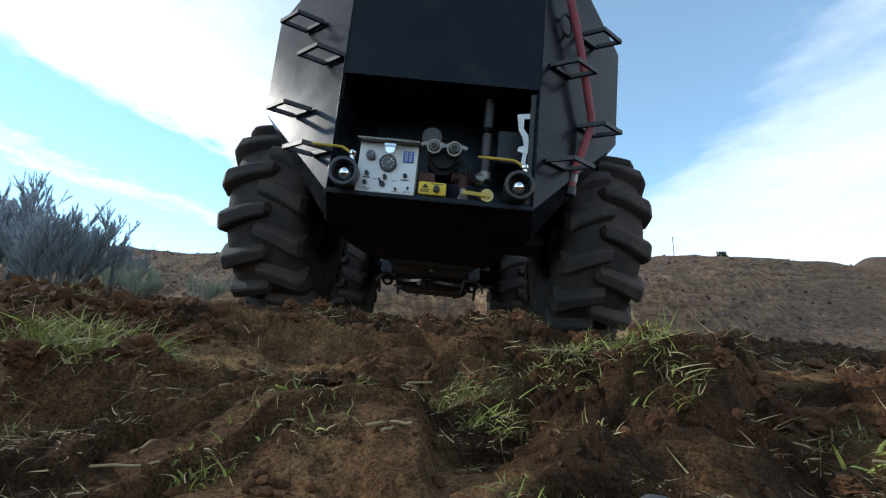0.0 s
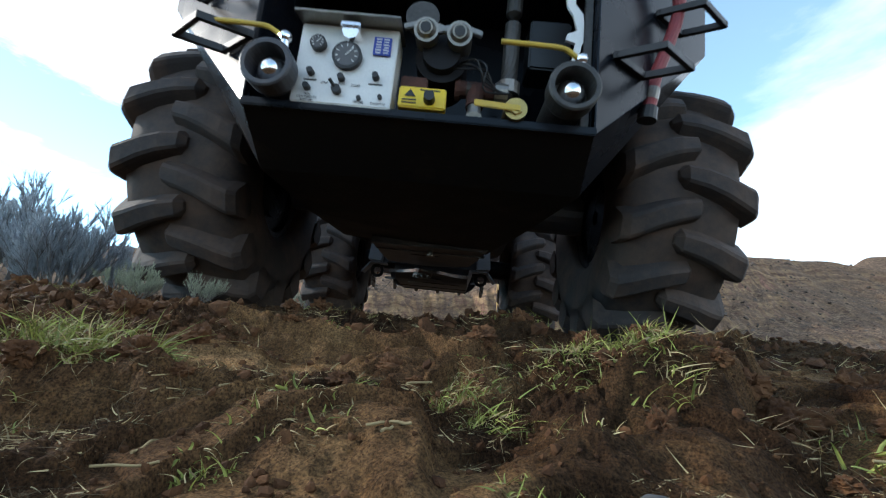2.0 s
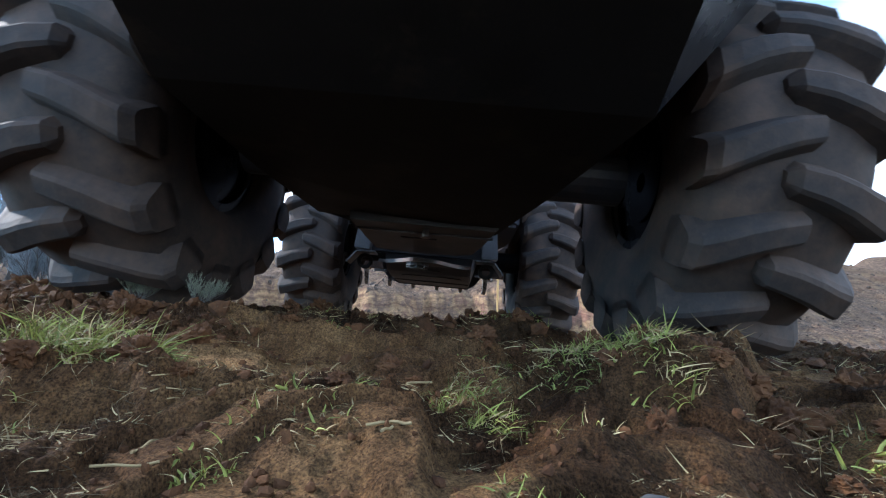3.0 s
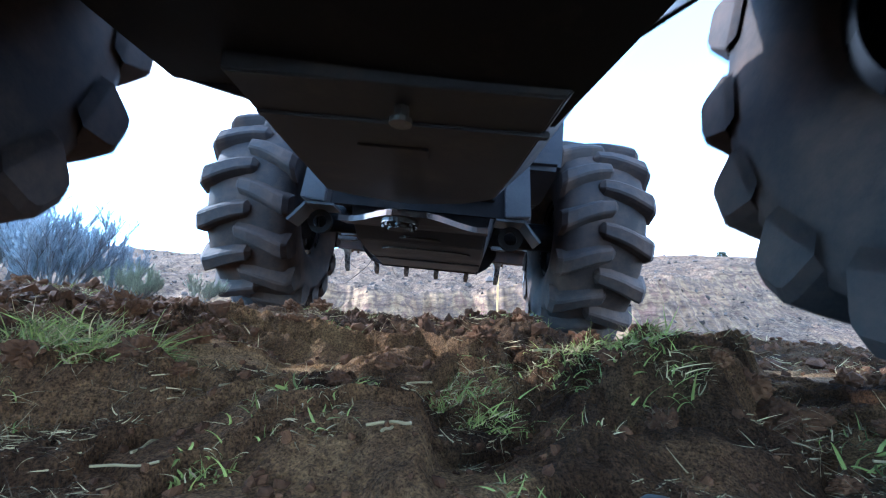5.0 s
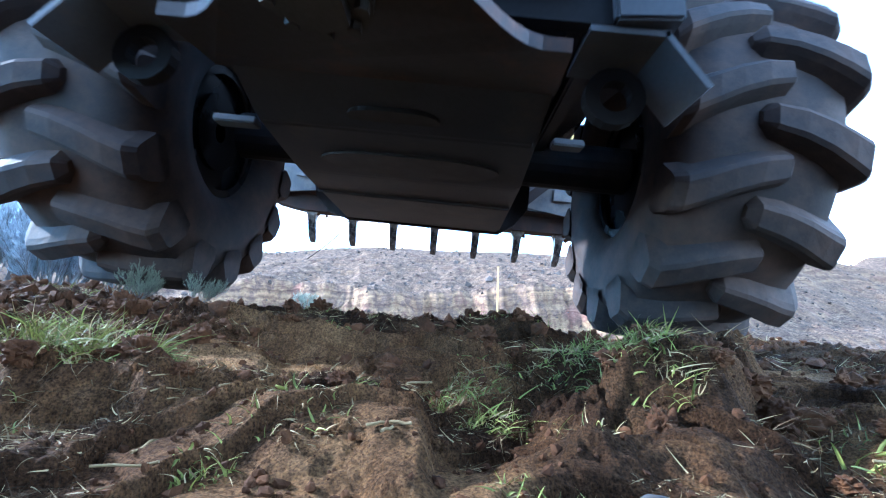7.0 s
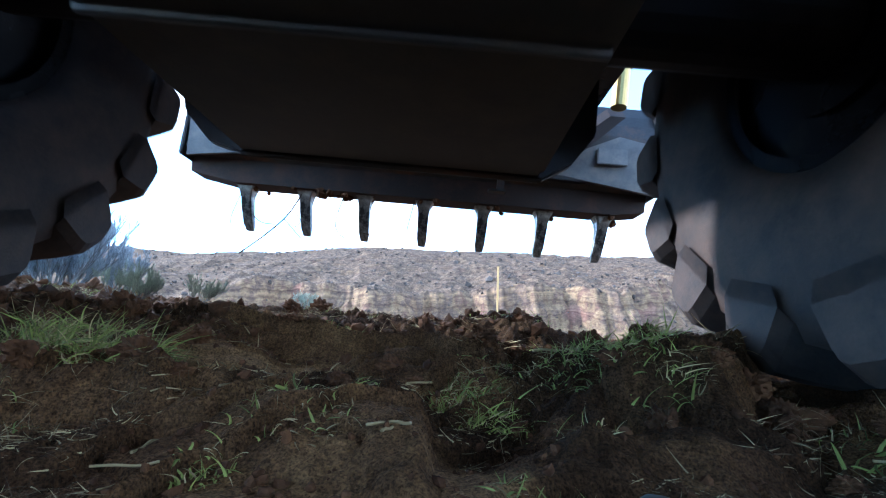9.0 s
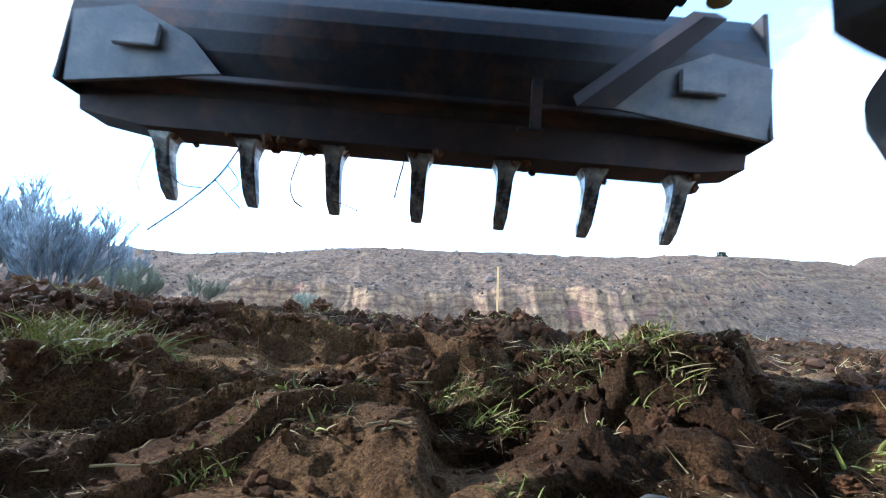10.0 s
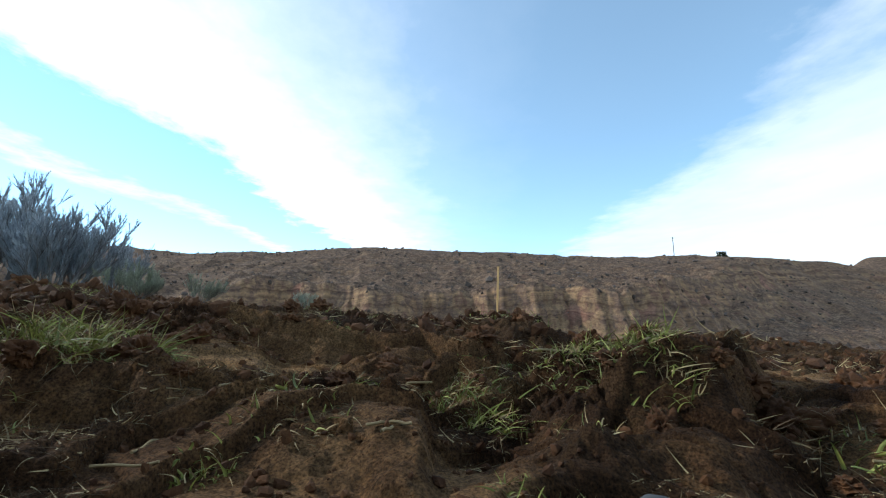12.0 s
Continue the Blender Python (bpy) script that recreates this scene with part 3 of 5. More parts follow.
def make_wheel(side, y, phase):
    wheel = new("wheel", RIMS[side])
    wheel.parent = truck
    wheel["label"] = "huge muddy wheel with deep chevron lugs"
    ty = new("tyre", TYRE)
    ty.parent = wheel
    ty["label"] = "dusty black rubber tyre"
    for s in (1, -1):
        for k in range(N_LUGS):
            lug = new("lug", LUGS[s])
            lug.parent = wheel
            a = 360 / N_LUGS * (k + (0.5 if s < 0 else 0.0))
            lug.matrix_basis = pose(0, 0, 0, a, 0, 0)
    wheels.append((wheel, side, y, phase))
    return wheel


REAR_PHASE, FRONT_PHASE = {-1: 0.0, 1: 7.0}, {-1: -6.0, 1: 0.0}
for ws in (-1, 1):
    make_wheel(ws, REAR_Y, REAR_PHASE[ws])
    make_wheel(ws, WHEELBASE, FRONT_PHASE[ws])


def make_tank():
    # corners of the hull's plates, x mirrored: rear sill, tub, wing, roof
    yb, yw = -1.40, -0.90
    SILL = {-1: -0.655, 1: 0.58}
    FOOT = {-1: (-0.745, -0.985, 0.65), 1: (0.652, -1.0, 0.65)}
    mid, wide = -0.0375, 1.235
    t = 0.012
    # rear wall above the bay, with the bay cut through it
    bm = bmesh.new()
    plate(bm, [(-0.651, yb, 1.52), (0.576, yb, 1.52), (0.576, yb, 2.42), (-0.651, yb, 2.42)], (0, t, 0))
    part("rear_panel", bm, M_BLACK, truck, "glossy black steel panel above the open bay")
    for s in (-1, 1):
        xo = 1.25 if s > 0 else 1.33
        xs = SILL[s]
        yt = yb + (0.95 - abs(xs)) / (xo - abs(xs)) * (yw - yb)
        bm = bmesh.new()
        plate(bm, [(xs, yb - 0.002, 0.745), (s * xo, yw, 1.44), (s * xo, yw, 2.15), (s * 0.95, yt, 2.42), (xs, yb - 0.002, 2.42)], (-s * t * 0.6, t, 0))
        wing = part("wing_panel", bm, M_BLACK, truck, "angled glossy black corner panel")
        bm = bmesh.new()
        plate(bm, [(xs, yb, 0.742), FOOT[s], (s * xo, yw + 0.004, 1.437)], (-s * t, 0, t))
        part("lower_corner_panel", bm, M_BLACK, truck)
        # bead of weld along the edge
        bm = bmesh.new()
        pipe(bm, [(xs, yb - 0.002, 0.745), (xs, yb - 0.002, 1.10), (xs, yb - 0.002, 1.52), (xs, yb - 0.002, 2.40)], 0.006, 6)
        part("weld_bead", bm, M_BLACK, wing)
        bm = bmesh.new()
        plate(bm, [(s * xo, yw, 1.44), (s * xo, yw, 2.15), (s * xo, 0.62, 2.15), (s * xo, 0.62, 1.44)], (-s * t, 0, 0))
        part("side_panel", bm, M_BLACK, truck)
        # sloped underside from the tub to the side
        bm = bmesh.new()
        plate(bm, [FOOT[s], (s * xo, yw, 1.44), (s * xo, 0.62, 1.44), (-0.724 if s < 0 else 0.49, 0.62, 0.682 if s < 0 else 0.83)], (0, 0, t))
        part("skirt_panel", bm, M_UNDER, truck)
    bm = bmesh.new()
    plate(bm, [(-0.95, -1.18, 2.42), (-0.655, yb, 2.42), (0.58, yb, 2.42), (0.95, -1.13, 2.42), (1.25, yw, 2.15), (1.25, 0.62, 2.15), (0.7, 0.62, 2.42), (-0.7, 0.62, 2.42), (-1.33, 0.62, 2.15), (-1.33, yw, 2.15)], (0, 0, t))
    part("tank_top", bm, M_BLACK, truck)
    bm = bmesh.new()
    plate(bm, [(-1.33, 0.62, 1.44), (-0.724, 0.62, 0.682), (-0.50, 0.62, 0.63), (0.39, 0.62, 0.63), (0.49, 0.62, 0.83), (0.66, 0.62, 0.95), (1.25, 0.62, 1.44), (1.25, 0.62, 2.15), (0.7, 0.62, 2.42), (-0.7, 0.62, 2.42), (-1.33, 0.62, 2.15)], (0, -t, 0))
    part("front_wall", bm, M_UNDER, truck)
    # tub: sloped rear underside, flat belly, narrowing keel
    bm = bmesh.new()
    loft(bm, [[(-0.655, yb, 0.745), (0.58, yb, 0.745), (0.58, yb, 0.758), (-0.655, yb, 0.758)],
              [(-0.745, -0.985, 0.645), (0.652, -1.0, 0.645), (0.652, -1.0, 0.76), (-0.745, -0.985, 0.76)],
              [(-0.735, -0.30, 0.635), (0.56, -0.30, 0.635), (0.62, -0.30, 0.85), (-0.74, -0.30, 0.85)],
              [(-0.724, 0.60, 0.67), (0.40, 0.60, 0.62), (0.48, 0.60, 0.83), (-0.724, 0.60, 0.95)]])
    tub = part("tub", bm, M_TUB, truck, "matt black belly of the tank")
    # keel: flat floor, right wall leaning out, blunt three-sided nose
    bm = bmesh.new()
    loft(bm, [[(-0.475, 0.40, 0.60), (-0.10, 0.40, 0.60), (0.385, 0.40, 0.60), (0.52, 0.40, 0.77), (0.60, 0.40, 1.05), (-0.50, 0.40, 1.05)],
              [(-0.478, 0.95, 0.60), (-0.10, 0.95, 0.60), (0.345, 0.95, 0.60), (0.48, 0.95, 0.77), (0.55, 0.95, 1.05), (-0.50, 0.95, 1.05)],
              [(-0.476, 1.40, 0.602), (-0.10, 1.40, 0.602), (0.300, 1.33, 0.602), (0.455, 1.30, 0.77), (0.50, 1.30, 1.05), (-0.50, 1.40, 1.05)],
              [(-0.374, 1.487, 0.608), (-0.10, 1.56, 0.606), (0.172, 1.46, 0.604), (0.36, 1.42, 0.77), (0.42, 1.42, 1.05), (-0.42, 1.50, 1.05)]])
    bmesh.ops.bevel(bm, geom=list(bm.edges), offset=0.006, segments=2, affect="EDGES")
    part("keel", bm, M_UNDER, truck, "narrowing black keel of the tank")
    bm = bmesh.new()
    box(bm, (-0.04, 0.62, 0.600), (0.86, 0.03, 0.02), bevel=0.004)
    box(bm, (-0.09, 0.84, 0.598), (0.24, 0.09, 0.012), bevel=0.003)
    part("belly_strap", bm, M_UNDER, tub)
    bm = bmesh.new()
    rod(bm, (-0.03, 0.52, 0.60), (-0.03, 0.52, 0.56), 0.022, n=6)
    rod(bm, (-0.03, 0.52, 0.565), (-0.03, 0.52, 0.55), 0.032, n=12)
    part("drain_plug", bm, M_STEEL, tub)
    # rear axle and its hub ends
    bm = bmesh.new()
    rod(bm, (-0.95, REAR_Y, TYRE_R), (0.95, REAR_Y, TYRE_R), 0.13, n=20)
    part("rear_axle", bm, M_UNDER, truck)
    # bay
    bm = bmesh.new()
    box(bm, (mid, yb + 0.27, 0.752), (wide, 0.55, 0.012))
    box(bm, (mid, yb - 0.004, 0.752), (wide + 0.01, 0.02, 0.03), bevel=0.004)
    bay = part("bay_floor", bm, M_BLACK, truck, "black steel sill of the pump bay")
    bm = bmesh.new()
    box(bm, (mid, yb + 0.56, 1.14), (wide + 0.02, 0.012, 0.80))
    part("bay_back", bm, M_BLACK, bay)
    bm = bmesh.new()
    box(bm, (mid, yb + 0.285, 1.525), (wide, 0.54, 0.012))
    part("bay_roof", bm, M_BLACK, bay)
    for s in (-1, 1):
        bm = bmesh.new()
        box(bm, (SILL[s] - s * 0.006, yb + 0.285, 1.14), (0.012, 0.54, 0.76))
        part("bay_side", bm, M_BLACK, bay)
    bm = bmesh.new()
    box(bm, (0.55, yb + 0.03, 1.14), (0.03, 0.02, 0.72), bevel=0.003)
    part("bay_post", bm, M_DARKPIPE, bay, "worn bare edge post")


make_tank()


def step_loop(c, sx, spread=0.17, depth=0.15):
    """A diamond foothold of square bar, standing out from the wing."""
    out = Vector((sx * 0.58, -0.81, 0)).normalized()
    along = Vector((sx * 0.80, 0.60, 0)).normalized()
    c = Vector(c) - along * spread * 0.25 - Vector((0, 0.02, 0))
    pts = [c - along * spread * 0.5, c - along * spread * 0.1 + out * depth, c + along * spread + out * depth, c + along * spread * 0.6]
    bm = bmesh.new()
    for a, b in zip(pts, pts[1:] + pts[:1]):
        d = b - a
        mtx = Matrix.Translation((a + b) / 2) @ d.to_track_quat("X", "Z").to_matrix().to_4x4() @ Matrix.Diagonal((d.length + 0.016, 0.020, 0.026, 1))
        bmesh.ops.create_cube(bm, size=1.0, matrix=mtx)
    part("step", bm, M_DARK, truck, "black bar foothold")


def wing_y(x):
    return -1.40 + (abs(x) - 0.60) * 0.50 / 0.67


for sx, x, y, z in ((-1, -0.988, -1.155, 1.962),
                    (-1, -0.768, -1.32, 1.628),
                    (-1, -0.979, -1.162, 1.32),
                    (-1, -0.763, -1.323, 0.997),
                    (1, 0.965, -1.111, 2.072),
                    (1, 0.758, -1.265, 1.726),
                    (1, 0.997, -1.087, 1.413),
                    (1, 0.764, -1.26, 1.083)):
    step_loop((x, y, z), sx)


def make_bay_equipment():
    y = -1.41
    bm = bmesh.new()
    box(bm, (-0.31, y + 0.06, 0.915), (0.352, 0.12, 0.315), rot=(-3, 0, 0), bevel=0.004)
    panel = part("control_panel", bm, M_ALU, truck, "bright aluminium pump control panel with gauges and knobs")
    bm = bmesh.new()
    box(bm, (-0.31, y + 0.03, 1.083), (0.372, 0.19, 0.008), rot=(5, 0, 0), bevel=0.002)
    part("panel_lid", bm, M_STEEL, panel)
    bm = bmesh.new()
    box(bm, (-0.26, y + 0.02, 1.098), (0.15, 0.07, 0.02), bevel=0.003)
    part("lid_bracket", bm, M_DARK, panel)

    def dial(x, z, r, face_mat, name):
        bm = bmesh.new()
        rod(bm, (x, y + 0.01, z), (x, y - 0.022, z), r, n=28)
        d = part(name, bm, M_DARK, panel, "round dial gauge")
        bm = bmesh.new()
        rod(bm, (x, y - 0.02, z), (x, y - 0.0235, z), r * 0.82, n=28)
        part("dial_face", bm, face_mat, d)
        bm = bmesh.new()
        for k in range(9):
            a = radians(225 - 270 * k / 8)
            box(bm, (x + math.cos(a) * r * 0.66, y - 0.0245, z + math.sin(a) * r * 0.66), (r * 0.2, 0.002, r * 0.05), rot=(0, -math.degrees(a), 0))
        box(bm, (x + r * 0.18, y - 0.0255, z + r * 0.2), (r * 0.75, 0.002, r * 0.06), rot=(0, -48, 0))
        part("dial_marks", bm, M_INK if face_mat is M_WHITE else M_WHITE, d)

    M_FACE = mat("grey_dial", (0.10, 0.10, 0.105), (0.07, 0.07, 0.075), 0.5, 0, 10, 90, 0.0)
    dial(-0.305, 0.945, 0.052, M_FACE, "pressure_gauge")
    dial(-0.413, 0.985, 0.028, M_FACE, "hour_meter")
    bm = bmesh.new()
    rod(bm, (-0.300, y + 0.01, 1.035), (-0.300, y - 0.035, 1.03), 0.036, 0.030, n=8)
    box(bm, (-0.300, y - 0.03, 1.05), (0.07, 0.03, 0.02), bevel=0.004)
    part("panel_lamp", bm, M_CHROME, panel, "hooded chrome panel lamp")
    bm = bmesh.new()
    box(bm, (-0.187, y - 0.004, 0.998), (0.064, 0.004, 0.072), bevel=0.002)
    plt = part("instruction_plate", bm, M_BLUE, panel, "blue instruction plate")
    bm = bmesh.new()
    for k in range(6):
        for c2 in (-0.013, 0.014):
            box(bm, (-0.187 + c2, y - 0.0068, 1.024 - 0.0105 * k), (0.020 - 0.003 * (k % 2), 0.0015, 0.004))
    part("text_bars", bm, M_WHITE, plt)
    for x, z in ((-0.425, 0.873), (-0.315, 0.860), (-0.195, 0.875), (-0.43, 0.815)):
        bm = bmesh.new()
        rod(bm, (x, y + 0.01, z), (x, y - 0.03, z), 0.014, 0.011, n=14)
        part("knob", bm, M_DARK, panel)
    bm = bmesh.new()
    rod(bm, (-0.325, y, 0.812), (-0.325, y - 0.03, 0.812), 0.016, n=14)
    rod(bm, (-0.325, y - 0.02, 0.812), (-0.345, y - 0.045, 0.835), 0.006, n=8)
    part("choke_lever", bm, M_DARK, panel)
    for x, z in ((-0.245, 0.79), (-0.172, 0.80)):
        bm = bmesh.new()
        rod(bm, (x, y, z), (x, y - 0.02, z), 0.008, n=10)
        part("toggle", bm, M_DARK, panel)
    for x, z, w in ((-0.425, 0.848, 0.045), (-0.195, 0.850, 0.05)):
        bm = bmesh.new()
        box(bm, (x, y - 0.004, z), (w, 0.003, 0.005))
        part("text_bar", bm, M_INK, panel)
    for word, x, z, h in (("STOP", -0.372, 0.836, 0.011), ("RUN", -0.312, 0.838, 0.011), ("START", -0.262, 0.834, 0.011), ("CHOKE", -0.245, 0.772, 0.011),
                          ("THROTTLE", -0.178, 0.772, 0.011), ("RUN", -0.425, 0.787, 0.010), ("LOW PRESSURE", -0.425, 0.776, 0.010), ("SHUT OFF", -0.425, 0.765, 0.010)):
        cu = bpy.data.curves.new("lettering", "FONT")
        cu.body, cu.size, cu.align_x, cu.extrude = word, h, "CENTER", 0.0006
        tmp = new("lettering", cu)
        me = bpy.data.meshes.new_from_object(tmp.evaluated_get(bpy.context.evaluated_depsgraph_get()))
        bpy.data.objects.remove(tmp)
        me.materials.clear()
        me.materials.append(M_INK)
        me.transform(pose(x, y - 0.0035 + (z - 0.915) * 0.052, z, 90, 0, 0))
        lt = new("lettering", me)
        lt.parent = panel

    # small yellow control box
    bm = bmesh.new()
    box(bm, (-0.026, y + 0.03, 0.815), (0.165, 0.08, 0.078), bevel=0.005)
    yb = part("control_box", bm, M_YELLOW, truck, "bright yellow control box with one black knob")
    bm = bmesh.new()
    rod(bm, (0.0, y - 0.005, 0.808), (0.0, y - 0.045, 0.808), 0.021, 0.018, n=18)
    part("knob", bm, M_DARK, yb)
    bm = bmesh.new()
    plate(bm, [(-0.088, y - 0.0125, 0.815), (-0.048, y - 0.0125, 0.815), (-0.068, y - 0.0125, 0.842)], (0, -0.001, 0))
    part("warning_mark", bm, M_INK, yb)
    for tx, tz, tw in ((-0.07, 0.803, 0.05), (-0.07, 0.792, 0.05), (0.0, 0.842, 0.07)):
        bm = bmesh.new()
        box(bm, (tx, y - 0.012, tz), (tw, 0.002, 0.0045))
        part("text_bar", bm, M_INK, yb)
    bm = bmesh.new()
    box(bm, (-0.07, y + 0.12, 0.90), (0.10, 0.10, 0.08), bevel=0.006)
    part("pump_motor", bm, M_RUST, truck, "dull red pump motor housing")

    # ball valves: heavy pipe stub, chrome ball in its mouth, long yellow lever
    for s, x, z in ((-1, -0.545, 0.845), (1, 0.478, 0.858)):
        bm = bmesh.new()
        n = 32
        rings = []
        for yy, r in ((y + 0.22, 0.070), (y + 0.0, 0.072), (y - 0.03, 0.086), (y - 0.10, 0.088), (y - 0.105, 0.082), (y - 0.105, 0.068), (y - 0.02, 0.062)):
            rings.append([(x + r * math.cos(2 * math.pi * k / n), yy, z + r * math.sin(2 * math.pi * k / n)) for k in range(n)])
        loft(bm, rings)
        v = part("outlet_valve", bm, M_DARKPIPE if s > 0 else M_UNDER, truck, "heavy round outlet valve with a chrome ball", smooth=False)
        bm = bmesh.new()
        bmesh.ops.create_uvsphere(bm, u_segments=24, v_segments=14, radius=0.050, matrix=Matrix.Translation((x, y - 0.04, z)))
        part("valve_ball", bm, M_CHROME, v, "shiny chrome ball", smooth=True)
        bm = bmesh.new()
        rod(bm, (x + 0.03, y - 0.05, z + 0.07), (x + 0.03, y - 0.05, z + 0.125), 0.014, n=10)
        bmesh.ops.create_uvsphere(bm, u_segments=12, v_segments=8, radius=0.022, matrix=Matrix.Translation((x + 0.03, y - 0.05, z + 0.128)))
        part("valve_stem", bm, M_CHROME, v)
        bm = bmesh.new()
        pipe(bm, [(x + 0.03, y - 0.05, z + 0.118), (x - 0.01, y - 0.055, z + 0.145), (x - 0.06, y - 0.06, z + 0.158), (x - 0.25, y - 0.07, z + 0.155)], 0.009, 8)
        part("valve_lever", bm, M_YGRIP, v, "yellow dipped lever")

    # pump, discharge caps, elbow and riser
    bm = bmesh.new()
    rod(bm, (0.02, y + 0.30, 1.04), (0.02, y + 0.10, 1.04), 0.10, n=24)
    rod(bm, (0.02, y + 0.12, 1.04), (0.02, y + 0.06, 1.04), 0.07, n=24)
    pump = part("pump", bm, M_TUB, truck, "dark cast pump body")
    for cx, cz, r in ((-0.040, 1.085, 0.045), (0.082, 1.080, 0.046)):
        bm = bmesh.new()
        rod(bm, (cx, y + 0.12, cz + 0.02), (cx, y + 0.0, cz), r, n=22)
        rod(bm, (cx, y + 0.0, cz), (cx, y - 0.02, cz - 0.005), r * 0.8, r * 0.55, n=22)
        cap = part("discharge_cap", bm, M_STEEL, pump, "grey metal hose coupling cap")
        bm = bmesh.new()
        rod(bm, (cx, y - 0.018, cz - 0.005), (cx, y - 0.024, cz - 0.006), r * 0.42, n=18)
        part("cap_bore", bm, M_DARK, cap)
        for sg in (-1, 1):
            bm = bmesh.new()
            box(bm, (cx + sg * r * 1.25, y + 0.01, cz + 0.014), (0.05, 0.02, 0.022), rot=(0, sg * 18, 0), bevel=0.003)
            part("cam_lever", bm, M_STEEL, cap)
    bm = bmesh.new()
    rod(bm, (-0.06, y + 0.06, 1.15), (-0.06, y + 0.02, 1.15), 0.062, n=22)
    part("filter_can", bm, M_DARKPIPE, pump)
    bm = bmesh.new()
    pipe(bm, [(0.29, y + 0.2, 1.52), (0.29, y + 0.2, 1.2), (0.285, y + 0.19, 1.0), (0.25, y + 0.18, 0.955), (0.12, y + 0.16, 0.955)], 0.033, 14)
    part("riser_pipe", bm, M_DARKPIPE, truck, "grey steel riser pipe with an elbow")
    bm = bmesh.new()
    rod(bm, (0.235, y + 0.18, 0.955), (0.285, y + 0.18, 0.955), 0.046, n=16)
    rod(bm, (0.288, y + 0.19, 0.96), (0.288, y + 0.19, 1.01), 0.046, n=16)
    part("elbow_collar", bm, M_STEEL, truck)
    bm = bmesh.new()
    rod(bm, (0.08, y + 0.16, 0.955), (0.23, y + 0.17, 0.955), 0.034, n=14)
    rod(bm, (0.16, y + 0.16, 0.955), (0.16, y + 0.14, 0.87), 0.034, n=14)
    rod(bm, (0.08, y + 0.16, 0.955), (0.10, y + 0.16, 0.955), 0.046, n=14)
    part("tee_fitting", bm, M_RUST, truck, "rusty iron pipe tee")
    bm = bmesh.new()
    rod(bm, (0.16, y + 0.14, 0.885), (0.16, y + 0.12, 0.80), 0.026, n=12)
    rod(bm, (0.16, y + 0.12, 0.80), (0.16, y + 0.08, 0.79), 0.036, n=8)
    part("drain_pipe", bm, M_STEEL, truck)
    bm = bmesh.new()
    rod(bm, (0.30, y + 0.10, 0.80), (0.30, y - 0.02, 0.80), 0.040, n=18)
    rod(bm, (0.30, y - 0.02, 0.80), (0.30, y - 0.03, 0.80), 0.024, n=6)
    vb = part("brass_valve", bm, M_BRASS, truck, "brass ball valve with a yellow lever")
    bm = bmesh.new()
    box(bm, (0.235, y - 0.03, 0.80), (0.16, 0.008, 0.024), rot=(0, 3, 0), bevel=0.003)
    part("valve_lever", bm, M_YGRIP, vb)
    bm = bmesh.new()
    for k in range(5):
        a = (0.05 + 0.02 * k, y + 0.1, 1.0 + 0.012 * k)
        pipe(bm, [a, (0.11 + 0.02 * k, y + 0.06, 0.98 + 0.02 * (k % 3)), (0.19, y + 0.09, 1.0 - 0.02 * k), (0.23 + 0.015 * k, y + 0.12, 0.93)], 0.004, 6)
    part("wiring", bm, M_DARK, truck)
    # bright bracket on the bay's side and the battery box behind it
    bm = bmesh.new()
    outline = [(0.455, 1.36), (0.545, 1.375), (0.545, 1.34), (0.50, 1.335), (0.50, 1.27), (0.53, 1.23), (0.54, 1.15), (0.555, 1.15), (0.555, 1.115), (0.53, 1.11), (0.52, 1.02), (0.495, 1.02), (0.505, 1.11), (0.47, 1.12), (0.475, 1.145), (0.51, 1.16), (0.495, 1.22), (0.47, 1.26)]
    plate(bm, [(x, y + 0.04, z) for x, z in outline], (0, 0.012, 0))
    part("latch_bracket", bm, M_ALU, truck, "bright metal latch bracket")
    bm = bmesh.new()
    box(bm, (0.45, y + 0.30, 1.22), (0.17, 0.16, 0.22), bevel=0.008)
    part("battery_box", bm, M_DARK, truck, "dark grey battery box")
    # the red hose hanging on the wing, with couplings
    bm = bmesh.new()
    pipe(bm, [(0.66, -1.46, 2.6), (0.70, -1.42, 2.32), (0.80, -1.34, 2.05), (0.88, -1.28, 1.78), (0.93, -1.24, 1.60), (0.97, -1.20, 1.44), (0.93, -1.20, 1.27), (0.885, -1.19, 1.13), (0.875, -1.18, 1.06)], 0.026, 12)
    hose = part("hose", bm, M_HOSE, truck, "faded red rubber hose")
    bm = bmesh.new()
    rod(bm, (0.876, -1.18, 1.07), (0.868, -1.18, 1.02), 0.030, n=14)
    part("coupling", bm, M_STEEL, hose)
    bm = bmesh.new()
    rod(bm, (0.868, -1.18, 1.02), (0.862, -1.18, 0.985), 0.028, n=14)
    part("coupling_band", bm, M_HOSE, hose)
    bm = bmesh.new()
    rod(bm, (0.862, -1.18, 0.985), (0.855, -1.18, 0.93), 0.036, 0.038, n=14)
    part("hose_end", bm, M_DARK, hose)
    for s in (-1, 1):
        c = Vector((s * 0.745, wing_y(0.745) - 0.03, 2.05))
        bm = bmesh.new()
        ring = [c + Vector((s * 0.045 * math.cos(a), 0.035 * math.cos(a), 0.075 * math.sin(a))) for a in [2 * math.pi * k / 12 for k in range(13)]]
        pipe(bm, ring, 0.011, 8)
        part("lifting_ring", bm, M_DARK, truck)
    bm = bmesh.new()
    for k in range(4):
        pipe(bm, [(0.28 + 0.06 * k, -1.36, 2.43), (0.29 + 0.06 * k, -1.38, 2.50), (0.31 + 0.06 * k, -1.33, 2.53), (0.33 + 0.06 * k, -1.2, 2.45)], 0.024, 10)
